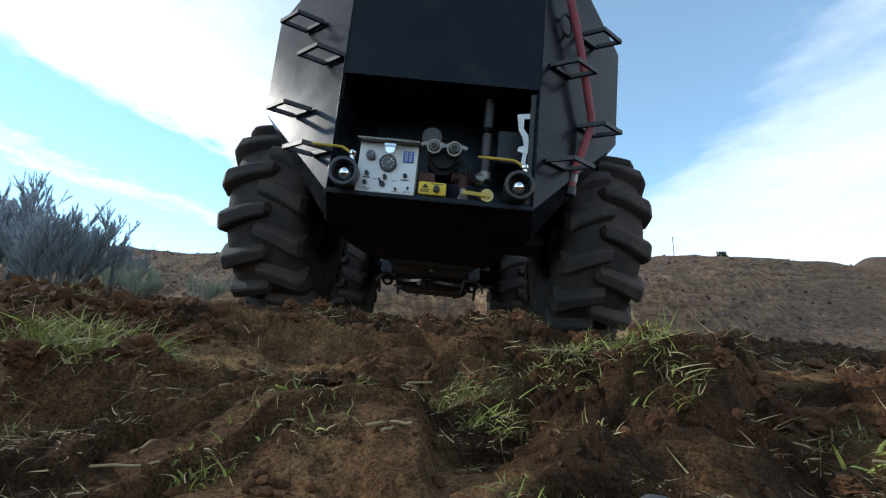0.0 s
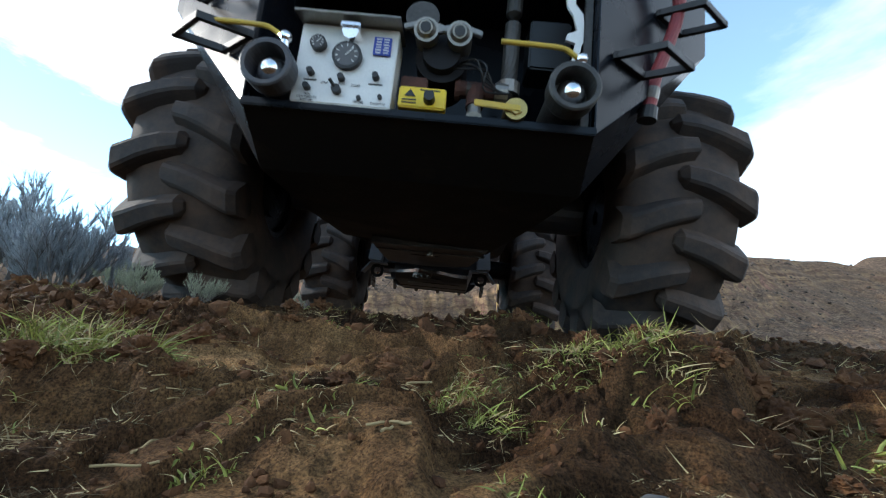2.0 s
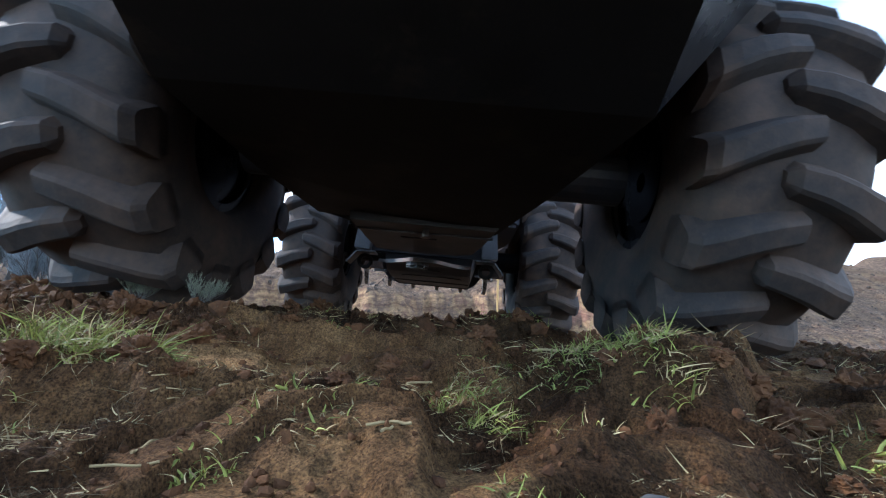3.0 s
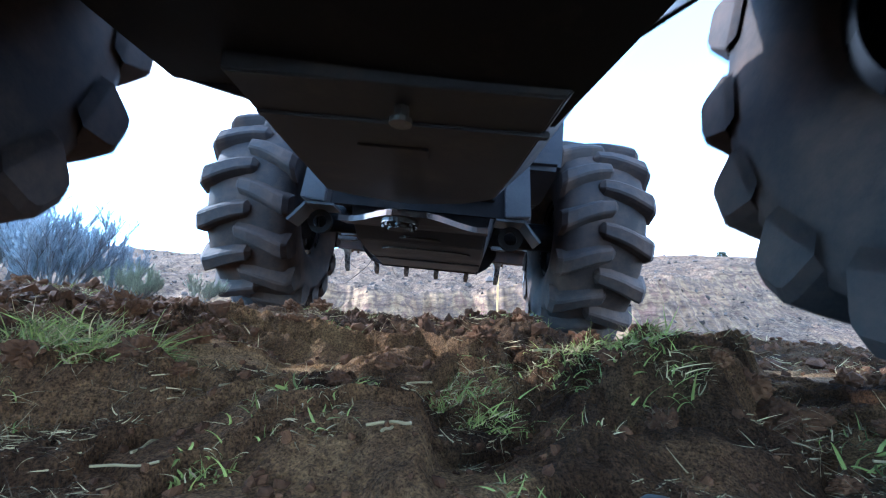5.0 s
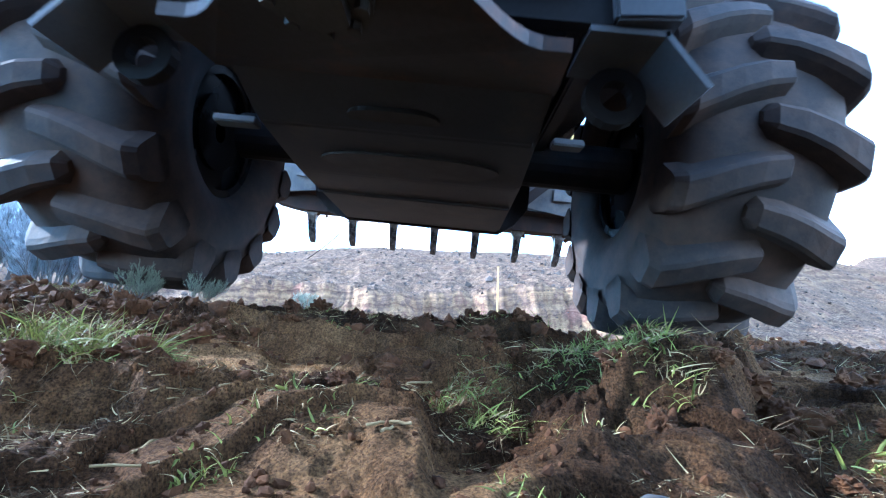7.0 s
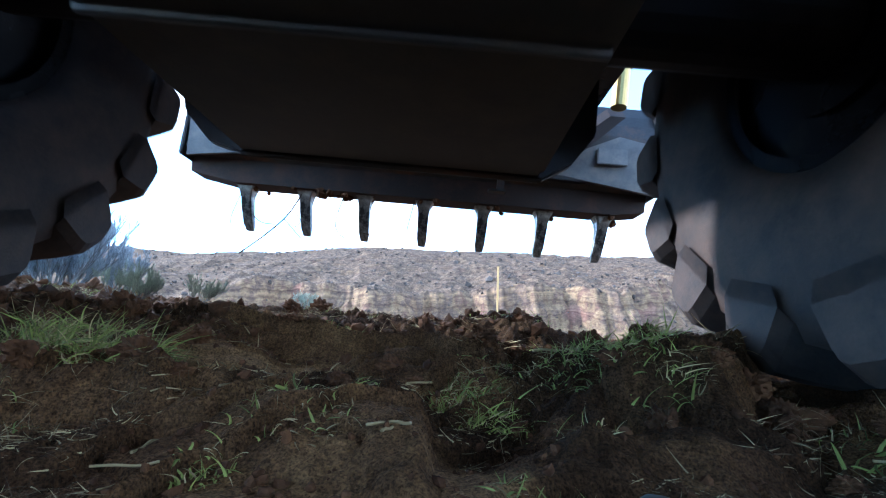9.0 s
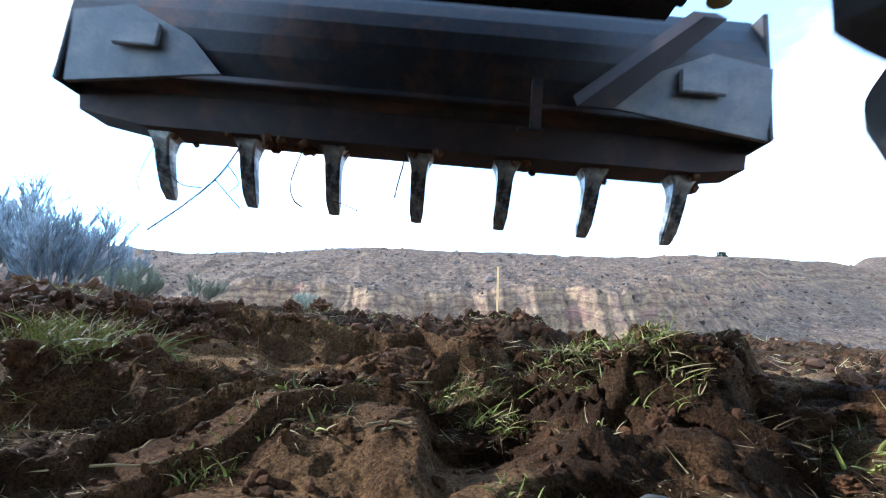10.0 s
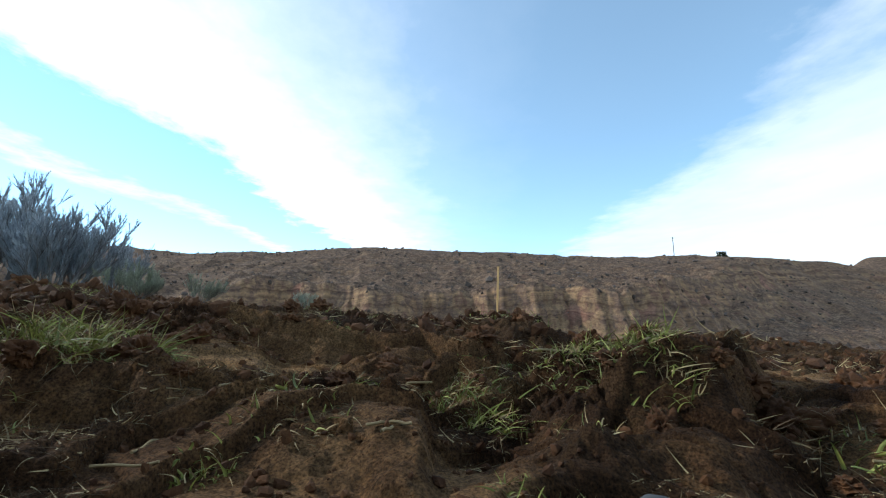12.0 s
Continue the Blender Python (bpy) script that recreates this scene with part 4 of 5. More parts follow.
    part("hose_coil", bm, M_HOSE, truck, "coils of red hose on the tank top")


make_bay_equipment()


def make_front_unit():
    SHIFT[0] = JOINT
    # scalloped joint plate with the pin under it
    SHIFT[0] = Matrix.Identity(4)
    bm = bmesh.new()
    edge = []
    for k in range(29):
        u = -1 + 2 * k / 28
        v = min(max((abs(u) - 0.16) / 0.72, 0), 1)
        edge.append((-0.09 + u * 0.41, 1.525 + 0.235 * v * v * (3 - 2 * v), 0.535))
    plate(bm, edge + [(0.34, 1.98, 0.565), (-0.50, 1.98, 0.565)], (0, 0, 0.03))
    part("joint_plate", bm, M_BLADE, truck, "scalloped worn steel hitch plate")
    SHIFT[0] = JOINT
    bm = bmesh.new()
    plate(bm, [(-0.42, 1.41, 0.70), (0.34, 1.41, 0.70), (0.30, 2.0, 0.60), (-0.38, 2.0, 0.60)], (0, 0, 0.02))
    plate(bm, [(-0.46, 1.44, 0.62), (-0.46, 1.44, 1.2), (0.40, 1.44, 1.2), (0.40, 1.44, 0.62)], (0, 0.03, 0))
    part("yoke", bm, M_TUB, truck)
    bm = bmesh.new()
    rod(bm, (-0.09, 1.29, 0.56), (-0.09, 1.29, 0.505), 0.085, n=24)
    rod(bm, (-0.09, 1.29, 0.51), (-0.09, 1.29, 0.485), 0.055, n=6)
    for k in range(8):
        a = 2 * math.pi * k / 8
        rod(bm, (-0.09 + 0.07 * math.cos(a), 1.29 + 0.07 * math.sin(a), 0.51), (-0.09 + 0.07 * math.cos(a), 1.29 + 0.07 * math.sin(a), 0.49), 0.012, n=6)
    part("hitch_pin", bm, M_DARKPIPE, truck, "bolted hitch pin")
    for s in (-1, 1):
        cx = -0.045 + s * 0.49
        bm = bmesh.new()
        box(bm, (cx, 1.47, 0.775), (0.125, 0.10, 0.30), rot=(0, -s * 5, 0), bevel=0.006)
        br = part("frame_bracket", bm, M_GREY, truck, "grey painted steel frame bracket")
        bm = bmesh.new()
        rod(bm, (cx - 0.02, 1.415, 0.85), (cx - 0.02, 1.405, 0.85), 0.014, n=12)
        part("bolt_hole", bm, M_DARK, br)
        # bent foot with an eye below it
        bm = bmesh.new()
        w = 0.045
        pts = [(cx - s * 0.085, 0.612), (cx + s * 0.05, 0.612), (cx + s * 0.125, 0.52)]
        for (xa, za), (xb, zb) in zip(pts, pts[1:]):
            d = Vector((xb - xa, 0, zb - za))
            mtx = Matrix.Translation(((xa + xb) / 2, 1.52, (za + zb) / 2)) @ pose(0, 0, 0, 0, -math.degrees(math.atan2(d.z, d.x)), 0) @ Matrix.Diagonal((d.length + 0.01, 0.16, 0.012, 1))
            bmesh.ops.create_cube(bm, size=1.0, matrix=mtx)
        part("bracket_foot", bm, M_GREY, br)
        bm = bmesh.new()
        n = 20
        rings = []
        for yy, ro in ((1.55, 0.062), (1.58, 0.062), (1.58, 0.034), (1.55, 0.034), (1.55, 0.062)):
            rings.append([(cx + ro * math.cos(2 * math.pi * k / n), yy, 0.545 + ro * math.sin(2 * math.pi * k / n)) for k in range(n)])
        loft(bm, rings, cap=False)
        part("tie_down_eye", bm, M_TUB, br)
    SHIFT[0] = Matrix.Identity(4)
    # chassis and belly pan
    bm = bmesh.new()
    loft(bm, [[(-0.46, 1.93, 0.575), (0.33, 1.93, 0.575), (0.42, 1.93, 1.25), (-0.56, 1.93, 1.25)],
              [(-0.48, 2.20, 0.520), (0.34, 2.20, 0.520), (0.45, 2.20, 1.25), (-0.58, 2.20, 1.25)],
              [(-0.49, 2.60, 0.505), (0.36, 2.60, 0.505), (0.48, 2.60, 1.15), (-0.60, 2.60, 1.15)],
              [(-0.50, 3.48, 0.518), (0.385, 3.48, 0.516), (0.54, 3.48, 1.05), (-0.72, 3.48, 1.05)]])
    bmesh.ops.bevel(bm, geom=list(bm.edges), offset=0.012, segments=2, affect="EDGES")
    chassis = part("chassis", bm, M_UNDER, truck, "dusty black belly pan of the front chassis")
    for yy, xx, w, d, zz in ((2.13, -0.07, 0.26, 0.05, 0.530), (2.45, -0.045, 0.62, 0.10, 0.505)):
        bm = bmesh.new()
        n = 32
        ring = [(xx + w / 2 * math.copysign(abs(math.cos(2 * math.pi * k / n)) ** 0.6, math.cos(2 * math.pi * k / n)), yy + d * math.sin(2 * math.pi * k / n), zz) for k in range(n)]
        plate(bm, ring, (0, 0, 0.012))
        part("access_slot", bm, M_DARK, chassis, "dark oval access slot")
    bm = bmesh.new()
    rod(bm, (-0.49, 2.88, 0.508), (0.36, 2.88, 0.506), 0.010, n=8)
    part("pan_rib", bm, M_UNDER, chassis)
    bm = bmesh.new()
    rod(bm, (-1.02, WHEELBASE, TYRE_R), (0.98, WHEELBASE, TYRE_R), 0.12, n=20)
    bmesh.ops.create_uvsphere(bm, u_segments=20, v_segments=12, radius=0.26, matrix=Matrix.Translation((-0.05, WHEELBASE, TYRE_R)))
    part("front_axle", bm, M_TUB, truck)
    for x0, x1, z0 in ((-0.60, -0.475, 0.512), (0.384, 0.475, 0.535)):
        bm = bmesh.new()
        box(bm, ((x0 + x1) / 2, 2.20, z0), (x1 - x0, 0.05, 0.022), bevel=0.004)
        part("chassis_tab", bm, M_GREY, chassis, "bare grey steel tab")
    for s in (-1, 1):
        bm = bmesh.new()
        box(bm, (-0.05 + s * 0.56, 2.9, 1.12), (0.06, 2.0, 0.5), bevel=0.01)
        part("frame_rail", bm, M_UNDER, truck)
    bm = bmesh.new()
    loft(bm, [[(-0.86, 1.98, 1.02), (0.76, 1.98, 1.02), (0.76, 1.98, 1.6), (-0.86, 1.98, 1.6)],
              [(-0.90, 2.5, 0.92), (0.74, 2.5, 0.92), (0.74, 2.5, 1.6), (-0.90, 2.5, 1.6)],
              [(-0.76, 3.50, 0.90), (0.55, 3.50, 0.95), (0.55, 3.50, 1.6), (-0.80, 3.50, 1.6)]])
    bmesh.ops.bevel(bm, geom=list(bm.edges), offset=0.03, segments=2, affect="EDGES")
    part("undercarriage", bm, M_UNDER, truck, "black undercarriage between the front wheels")
    # guard: folded plate that closes the pan; a pale rod draws its lip's highlight
    bm = bmesh.new()
    plate(bm, [(-0.50, 3.50, 0.516), (0.388, 3.50, 0.514), (0.475, 3.50, 0.570), (0.548, 3.50, 0.675), (0.555, 3.50, 1.05), (0.60, 3.50, 1.45), (-0.85, 3.50, 1.45), (-0.755, 3.50, 0.86),
               (-0.700, 3.50, 0.640), (-0.607, 3.50, 0.546)], (0, 0.03, 0))
    bmesh.ops.bevel(bm, geom=list(bm.edges), offset=0.006, segments=2, affect="EDGES")
    guard = part("front_guard", bm, M_UNDER, truck, "wide dusty black guard plate behind the blade")
    bm = bmesh.new()
    rod(bm, (-0.50, 3.498, 0.517), (0.388, 3.498, 0.515), 0.009, n=8)
    part("guard_lip_highlight", bm, M_BLADE, guard, "steel rod drawing the highlight along the guard's lower edge")
    bm = bmesh.new()
    box(bm, (-0.02, 3.62, 1.80), (1.75, 1.95, 1.15), bevel=0.06)
    part("engine_hood", bm, M_BLACK, truck)
    # lift cylinder with a pale cap beside the hood
    bm = bmesh.new()
    rod(bm, (1.04, 4.62, 1.40), (1.06, 4.62, 1.70), 0.045, n=16)
    cyl = part("lift_cylinder", bm, M_BRASS, truck, "pale lift cylinder beside the blade")
    bm = bmesh.new()
    rod(bm, (1.06, 4.62, 1.66), (1.06, 4.62, 1.76), 0.060, 0.035, n=16)
    part("cylinder_cap", bm, M_WHITE, cyl)


make_front_unit()


def make_blade():
    SHIFT[0] = FRONT
    yb = 4.21
    bm = bmesh.new()
    # mouldboard: curved sheet, hollow to the front
    rows = []
    for k in range(9):
        u = k / 8
        rows.append((yb + 0.13 * math.sin(u * math.pi) * -1 + 0.10 * (1 - u), 0.80 + u * 0.56))
    ring = [(y0, z0) for y0, z0 in rows] + [(y0 + 0.022, z0) for y0, z0 in rows[::-1]]
    loft(bm, [[(x, y0, z0) for y0, z0 in ring] for x in (-1.33, 1.20)])
    blade = part("blade", bm, M_BLADE, truck, "worn dark steel brush blade with seven teeth")
    bm = bmesh.new()
    loft(bm, [[(x, yb + 0.03, zt), (x, yb + 0.17, zt), (x, yb + 0.20, zb), (x, yb + 0.05, zb)]
              for x, zt, zb in ((-1.33, 0.87, 0.790), (-1.075, 0.87, 0.746), (-0.05, 0.87, 0.750), (1.02, 0.87, 0.754), (1.19, 0.87, 0.780))])
    part("cutting_beam", bm, M_BEAM, blade, "rusty red-brown lower beam")
    bm = bmesh.new()
    box(bm, (-0.065, yb - 0.04, 0.90), (2.50, 0.05, 0.025), bevel=0.004)
    part("stiffener", bm, M_BLADE, blade)
    for s in (-1, 1):
        bm = bmesh.new()
        plate(bm, [(-0.05 + s * 1.25, yb - 0.07, 0.84), (-0.05 + s * 0.70, yb - 0.07, 0.915), (-0.05 + s * 0.82, yb - 0.09, 1.04), (-0.05 + s * 1.04, yb - 0.10, 1.14), (-0.05 + s * 1.25, yb - 0.10, 1.10)], (0, 0.02, 0))
        g = part("gusset", bm, M_GUSSET, blade, "dust-pale corner gusset")
        bm = bmesh.new()
        box(bm, (-0.05 + s * 1.0, yb - 0.105, 1.02), (0.16, 0.02, 0.09), bevel=0.004)
        part("gusset_pad", bm, M_GUSSET, g)
        bm = bmesh.new()
        box(bm, (-0.065 + s * 1.265, yb + 0.05, 1.09), (0.02, 0.26, 0.50), bevel=0.005)
        part("end_plate", bm, M_BLADE, blade)
    # the arm that carries the blade, with its short post
    bm = bmesh.new()
    loft(bm, [[(0.90, yb - 0.20, 1.20), (0.98, yb - 0.20, 1.20), (0.98, yb - 0.14, 1.27), (0.90, yb - 0.14, 1.27)],
              [(0.50, yb - 0.16, 0.86), (0.62, yb - 0.16, 0.86), (0.62, yb - 0.10, 0.93), (0.50, yb - 0.10, 0.93)]])
    part("push_arm", bm, M_BEAM, blade, "dark steel arm behind the blade")
    bm = bmesh.new()
    box(bm, (0.375, yb - 0.10, 0.875), (0.035, 0.04, 0.21), bevel=0.004)
    box(bm, (0.355, yb - 0.11, 0.775), (0.09, 0.06, 0.012), bevel=0.003)
    part("arm_post", bm, M_BLADE, blade)
    # curved teeth, their points swept forward
    def tooth_mesh():
        b2 = bmesh.new()
        rings = []
        for k in range(9):
            u = k / 8
            z, yy = 0.10 - 0.275 * u, 0.03 + 0.02 * u + 0.10 * u * u
            hw = 0.032 - 0.006 * u
            d = 0.075 * (1 - 0.35 * u)
            if k < 3:
                hw, d = (0.060, 0.055, 0.036)[k], 0.10 - 0.008 * k
            if k == 8:
                hw, d = hw * 0.8, d * 0.6
            rings.append([(-hw, yy - d / 2, z), (hw, yy - d / 2, z), (hw, yy + d / 2, z), (-hw, yy + d / 2, z)])
        loft(b2, rings)
        bmesh.ops.bevel(b2, geom=[e for e in b2.edges if abs(e.verts[0].co.z - e.verts[1].co.z) > 0.01], offset=0.006, segments=2, affect="EDGES")
        return b2

    first = part("tooth", tooth_mesh(), M_TOOTH, blade, "curved steel tooth caked with pale mud")
    for k in range(7):
        t = first if k == 0 else new("tooth", first.data)
        t.parent = blade
        t["label"] = "curved steel tooth caked with pale mud"
        t.matrix_basis = Matrix.Translation(FRONT.to_3x3() @ Vector((-1.037 + 0.3377 * k, yb + 0.10, 0.69)))
    # brush and roots caught in the teeth
    for pts, r, m in (([(-0.70, yb + 0.10, 0.76), (-0.78, yb + 0.11, 0.60), (-0.90, yb + 0.12, 0.47), (-1.02, yb + 0.12, 0.36)], 0.004, M_BARK),
                      ([(-0.80, yb + 0.11, 0.58), (-0.74, yb + 0.13, 0.52), (-0.70, yb + 0.15, 0.48)], 0.0025, M_BARK),
                      ([(-0.84, yb + 0.11, 0.54), (-0.93, yb + 0.13, 0.55), (-1.0, yb + 0.14, 0.60)], 0.0025, M_BARK),
                      ([(-0.76, yb + 0.11, 0.64), (-0.70, yb + 0.10, 0.57), (-0.73, yb + 0.10, 0.53)], 0.002, M_BARK),
                      ([(-0.48, yb + 0.12, 0.745), (-0.51, yb + 0.12, 0.60), (-0.49, yb + 0.12, 0.53), (-0.45, yb + 0.12, 0.50)], 0.003, M_ROOT),
                      ([(-0.08, yb + 0.12, 0.745), (-0.10, yb + 0.12, 0.62), (-0.105, yb + 0.12, 0.57)], 0.003, M_ROOT),
                      ([(-0.37, yb + 0.12, 0.54), (-0.30, yb + 0.13, 0.53), (-0.24, yb + 0.14, 0.51)], 0.002, M_ROOT),
                      ([(-1.06, yb + 0.12, 0.72), (-1.10, yb + 0.12, 0.56), (-1.08, yb + 0.12, 0.51)], 0.002, M_ROOT)):
        bm = bmesh.new()
        pipe(bm, pts, r, 6)
        part("caught_twig", bm, m, blade, "brown twig caught in the teeth")
    drng = random.Random(3)
    for k in range(34):
        cx = -1.037 + 0.3377 * drng.randrange(7) + drng.choice((-1, 1)) * drng.uniform(0.02, 0.11)
        if drng.random() < 0.4:
            cx = drng.uniform(-0.62, -0.45)
        bm = bmesh.new()
        bmesh.ops.create_icosphere(bm, subdivisions=2, radius=drng.uniform(0.010, 0.026))
        for v in bm.verts:
            v.co *= 1 + 0.5 * noise.noise(v.co * 60 + Vector((k, 0, 0)))
        bmesh.ops.translate(bm, verts=bm.verts, vec=(cx, yb + drng.uniform(0.06, 0.18), 0.752 - drng.uniform(0, 0.02)))
        part("mud_clump", bm, M_CLOD, blade, "dark clump of mud and roots")
    SHIFT[0] = Matrix.Identity(4)
    return blade


blade = make_blade()



# ------------------------------------------------------------------ soil pieces and plants
rng = np.random.default_rng(7)


def mesh_from(name, verts, faces, material, smooth_faces=False):
    me = bpy.data.meshes.new(name)
    me.from_pydata([tuple(v) for v in verts], [], [tuple(f) for f in faces])
    me.materials.append(material)
    if smooth_faces:
        me.polygons.foreach_set("use_smooth", [True] * len(me.polygons))
    return me


def lump_shape(sub, seed, rough=0.35, flat=0.7):
    bm = bmesh.new()
    bmesh.ops.create_icosphere(bm, subdivisions=sub, radius=1.0)
    for v in bm.verts:
        p = v.co
        k = 1 + rough * noise.noise(p * 1.3 + Vector((seed * 7.1, 0, 0))) + rough * 0.7 * noise.noise(p * 3.1 + Vector((0, seed * 3.3, 0))) \
            + rough * 0.35 * noise.noise(p * 7.3 + Vector((0, 0, seed * 5.7)))
        if sub >= 5:
            k += 0.09 * noise.noise(p * 6 + Vector((seed, 0, 0))) + 0.05 * noise.noise(p * 13) + 0.04 * noise.noise(p * 27) + 0.03 * noise.noise(p * 50)
        v.co = Vector((p.x * k, p.y * k, p.z * k * flat))
    bm.verts.ensure_lookup_table()
    V = np.array([v.co[:] for v in bm.verts])
    F = np.array([[v.index for v in f.verts] for f in bm.faces])
    bm.free()
    return V, F


def rot_mats(n):
    a = rng.normal(size=(n, 4))
    a /= np.linalg.norm(a, axis=1)[:, None]
    w, x, y, z = a.T
    return np.stack([np.stack([1 - 2 * (y * y + z * z), 2 * (x * y - z * w), 2 * (x * z + y * w)], -1),
                     np.stack([2 * (x * y + z * w), 1 - 2 * (x * x + z * z), 2 * (y * z - x * w)], -1),
                     np.stack([2 * (x * z - y * w), 2 * (y * z + x * w), 1 - 2 * (x * x + y * y)], -1)], 1)


def scatter_points(n, near=0.30, far=5.0, spread=56):
    """More points near by: even in angle and in the logarithm of the distance."""
    a = np.radians(rng.uniform(-spread, spread, n))
    r = near * (far / near) ** rng.uniform(0, 1, n)
    return r * np.sin(a), r * np.cos(a), r


def make_crumbs():
    shapes = [lump_shape(1, k, 0.5, 0.75) for k in range(6)]
    x, y, r = scatter_points(34000, 0.28, 6.0)
    keep = (calm(x, y) < 0.35) & (vnoise(x * 1.6 + 4, y * 2.1, 77) > 0.54) | (rng.uniform(size=len(x)) < 0.05)
    x, y, r = x[keep], y[keep], r[keep]
    z = height(x, y)
    size = np.clip(rng.lognormal(-5.35, 0.62, len(x)), 0.0018, 0.03) * np.clip(0.55 + 0.55 * r, 0.6, 2.2)
    size = np.minimum(size, 0.010 + 0.03 * smooth(0.8, 1.8, r))
    R = rot_mats(len(x))
    vs, fs, base = [], [], 0
    for k, (V, F) in enumerate(shapes):
        ix = np.arange(k, len(x), len(shapes))
        W = np.einsum("nij,vj->nvi", R[ix], V) * size[ix][:, None, None]
        W += np.stack([x[ix], y[ix], z[ix] + size[ix] * 0.25], -1)[:, None, :]
        vs.append(W.reshape(-1, 3))
        fs.append((F[None] + (np.arange(len(ix)) * len(V))[:, None, None]).reshape(-1, 3) + base)
        base += len(ix) * len(V)
    ob = new("soil_crumbs", mesh_from("soil_crumbs", np.vstack(vs), np.vstack(fs), M_CLOD))
    tagged(ob, "loose dark brown crumbs of turned soil", "soil", kind="stuff")


make_crumbs()


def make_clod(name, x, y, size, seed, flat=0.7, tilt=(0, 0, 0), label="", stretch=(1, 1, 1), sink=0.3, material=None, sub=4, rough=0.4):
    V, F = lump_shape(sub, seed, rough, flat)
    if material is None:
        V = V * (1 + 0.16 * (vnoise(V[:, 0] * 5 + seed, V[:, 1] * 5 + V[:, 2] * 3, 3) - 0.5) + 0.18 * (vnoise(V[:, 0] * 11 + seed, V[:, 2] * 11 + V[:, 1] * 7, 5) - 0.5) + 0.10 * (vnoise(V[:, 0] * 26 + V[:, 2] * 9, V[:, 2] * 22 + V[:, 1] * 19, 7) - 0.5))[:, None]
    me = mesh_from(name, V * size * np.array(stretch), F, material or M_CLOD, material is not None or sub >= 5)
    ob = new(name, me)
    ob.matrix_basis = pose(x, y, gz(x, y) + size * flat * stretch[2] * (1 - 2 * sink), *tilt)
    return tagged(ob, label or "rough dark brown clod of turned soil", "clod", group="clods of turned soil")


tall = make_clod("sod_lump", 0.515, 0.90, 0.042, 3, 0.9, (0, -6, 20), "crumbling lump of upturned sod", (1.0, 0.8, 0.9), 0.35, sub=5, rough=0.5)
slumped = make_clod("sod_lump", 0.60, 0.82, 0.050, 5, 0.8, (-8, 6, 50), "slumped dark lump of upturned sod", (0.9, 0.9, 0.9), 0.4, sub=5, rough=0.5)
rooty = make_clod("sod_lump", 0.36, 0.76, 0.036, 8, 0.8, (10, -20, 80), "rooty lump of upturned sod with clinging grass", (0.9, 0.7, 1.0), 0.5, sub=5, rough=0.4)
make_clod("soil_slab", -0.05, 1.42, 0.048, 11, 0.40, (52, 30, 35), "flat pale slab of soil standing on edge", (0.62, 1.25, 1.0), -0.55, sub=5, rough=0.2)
crng = random.Random(5)
for k in range(70):
    a, r = radians(crng.uniform(-50, 50)), 0.85 * (4.2 / 0.85) ** crng.random()
    make_clod("soil_clod", r * math.sin(a), r * math.cos(a), crng.uniform(0.012, 0.030) * (0.6 + 0.5 * r), 30 + k, crng.uniform(0.55, 0.9),
              (crng.uniform(-25, 25), crng.uniform(-25, 25), crng.uniform(0, 360)), sub=4, sink=0.36, rough=0.6)
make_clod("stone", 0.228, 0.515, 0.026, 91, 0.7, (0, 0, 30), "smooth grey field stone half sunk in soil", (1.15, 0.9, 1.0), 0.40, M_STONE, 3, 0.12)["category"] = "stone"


def ribbons(roots, dirs, bends, lengths, widths, segs=5):
    """Tapering curved blades from their roots; returns vertices and quads."""
    n = len(lengths)
    t = np.linspace(0, 1, segs + 1)
    side = np.cross(dirs, rng.normal(size=(n, 3)))
    side /= np.linalg.norm(side, axis=1)[:, None]
    ctr = roots[:, None] + dirs[:, None] * (lengths[:, None] * t)[..., None] + bends[:, None] * (lengths[:, None] * t ** 2)[..., None]
    wd = widths[:, None] * (1 - t ** 1.6 * 0.92)
    fold = np.cross(side, dirs) * 0.25
    A = ctr - side[:, None] * wd[..., None] + fold[:, None] * wd[..., None]
    C = ctr + side[:, None] * wd[..., None] + fold[:, None] * wd[..., None]
    V = np.stack([A, ctr, C], 2).reshape(-1, 3)
    k = np.arange(n)[:, None] * (segs + 1) * 3 + np.arange(segs)[None] * 3
    f1 = np.stack([k, k + 1, k + 4, k + 3], -1).reshape(-1, 4)
    f2 = np.stack([k + 1, k + 2, k + 5, k + 4], -1).reshape(-1, 4)
    return V, np.vstack([f1, f2])


def cling(lump, n, length, seed):
    """Roots hanging out of a lump of sod, a part of it."""
    r = np.random.default_rng(seed)
    co = np.empty(len(lump.data.vertices) * 3, np.float32)
    lump.data.vertices.foreach_get("co", co)
    co = co.reshape(-1, 3)
    pick = r.integers(0, len(co), n)
    out = co[pick] / np.linalg.norm(co[pick], axis=1)[:, None]
    d = out * 0.5 + r.normal(size=(n, 3)) * 0.6
    d /= np.linalg.norm(d, axis=1)[:, None]
    V, F = ribbons(co[pick].astype(float), d, r.normal(size=(n, 3)) * 0.3 + np.array([0, 0, -0.6]), length * r.uniform(0.3, 1.2, n), r.uniform(0.0004, 0.0009, n), 4)
    ob = new("root_fringe", mesh_from("root_fringe", V, F, M_ROOT))
    ob.parent = lump
    ob["label"] = "fine tan roots hanging from the sod"


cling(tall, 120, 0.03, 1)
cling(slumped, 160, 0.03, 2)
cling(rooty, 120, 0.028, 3)

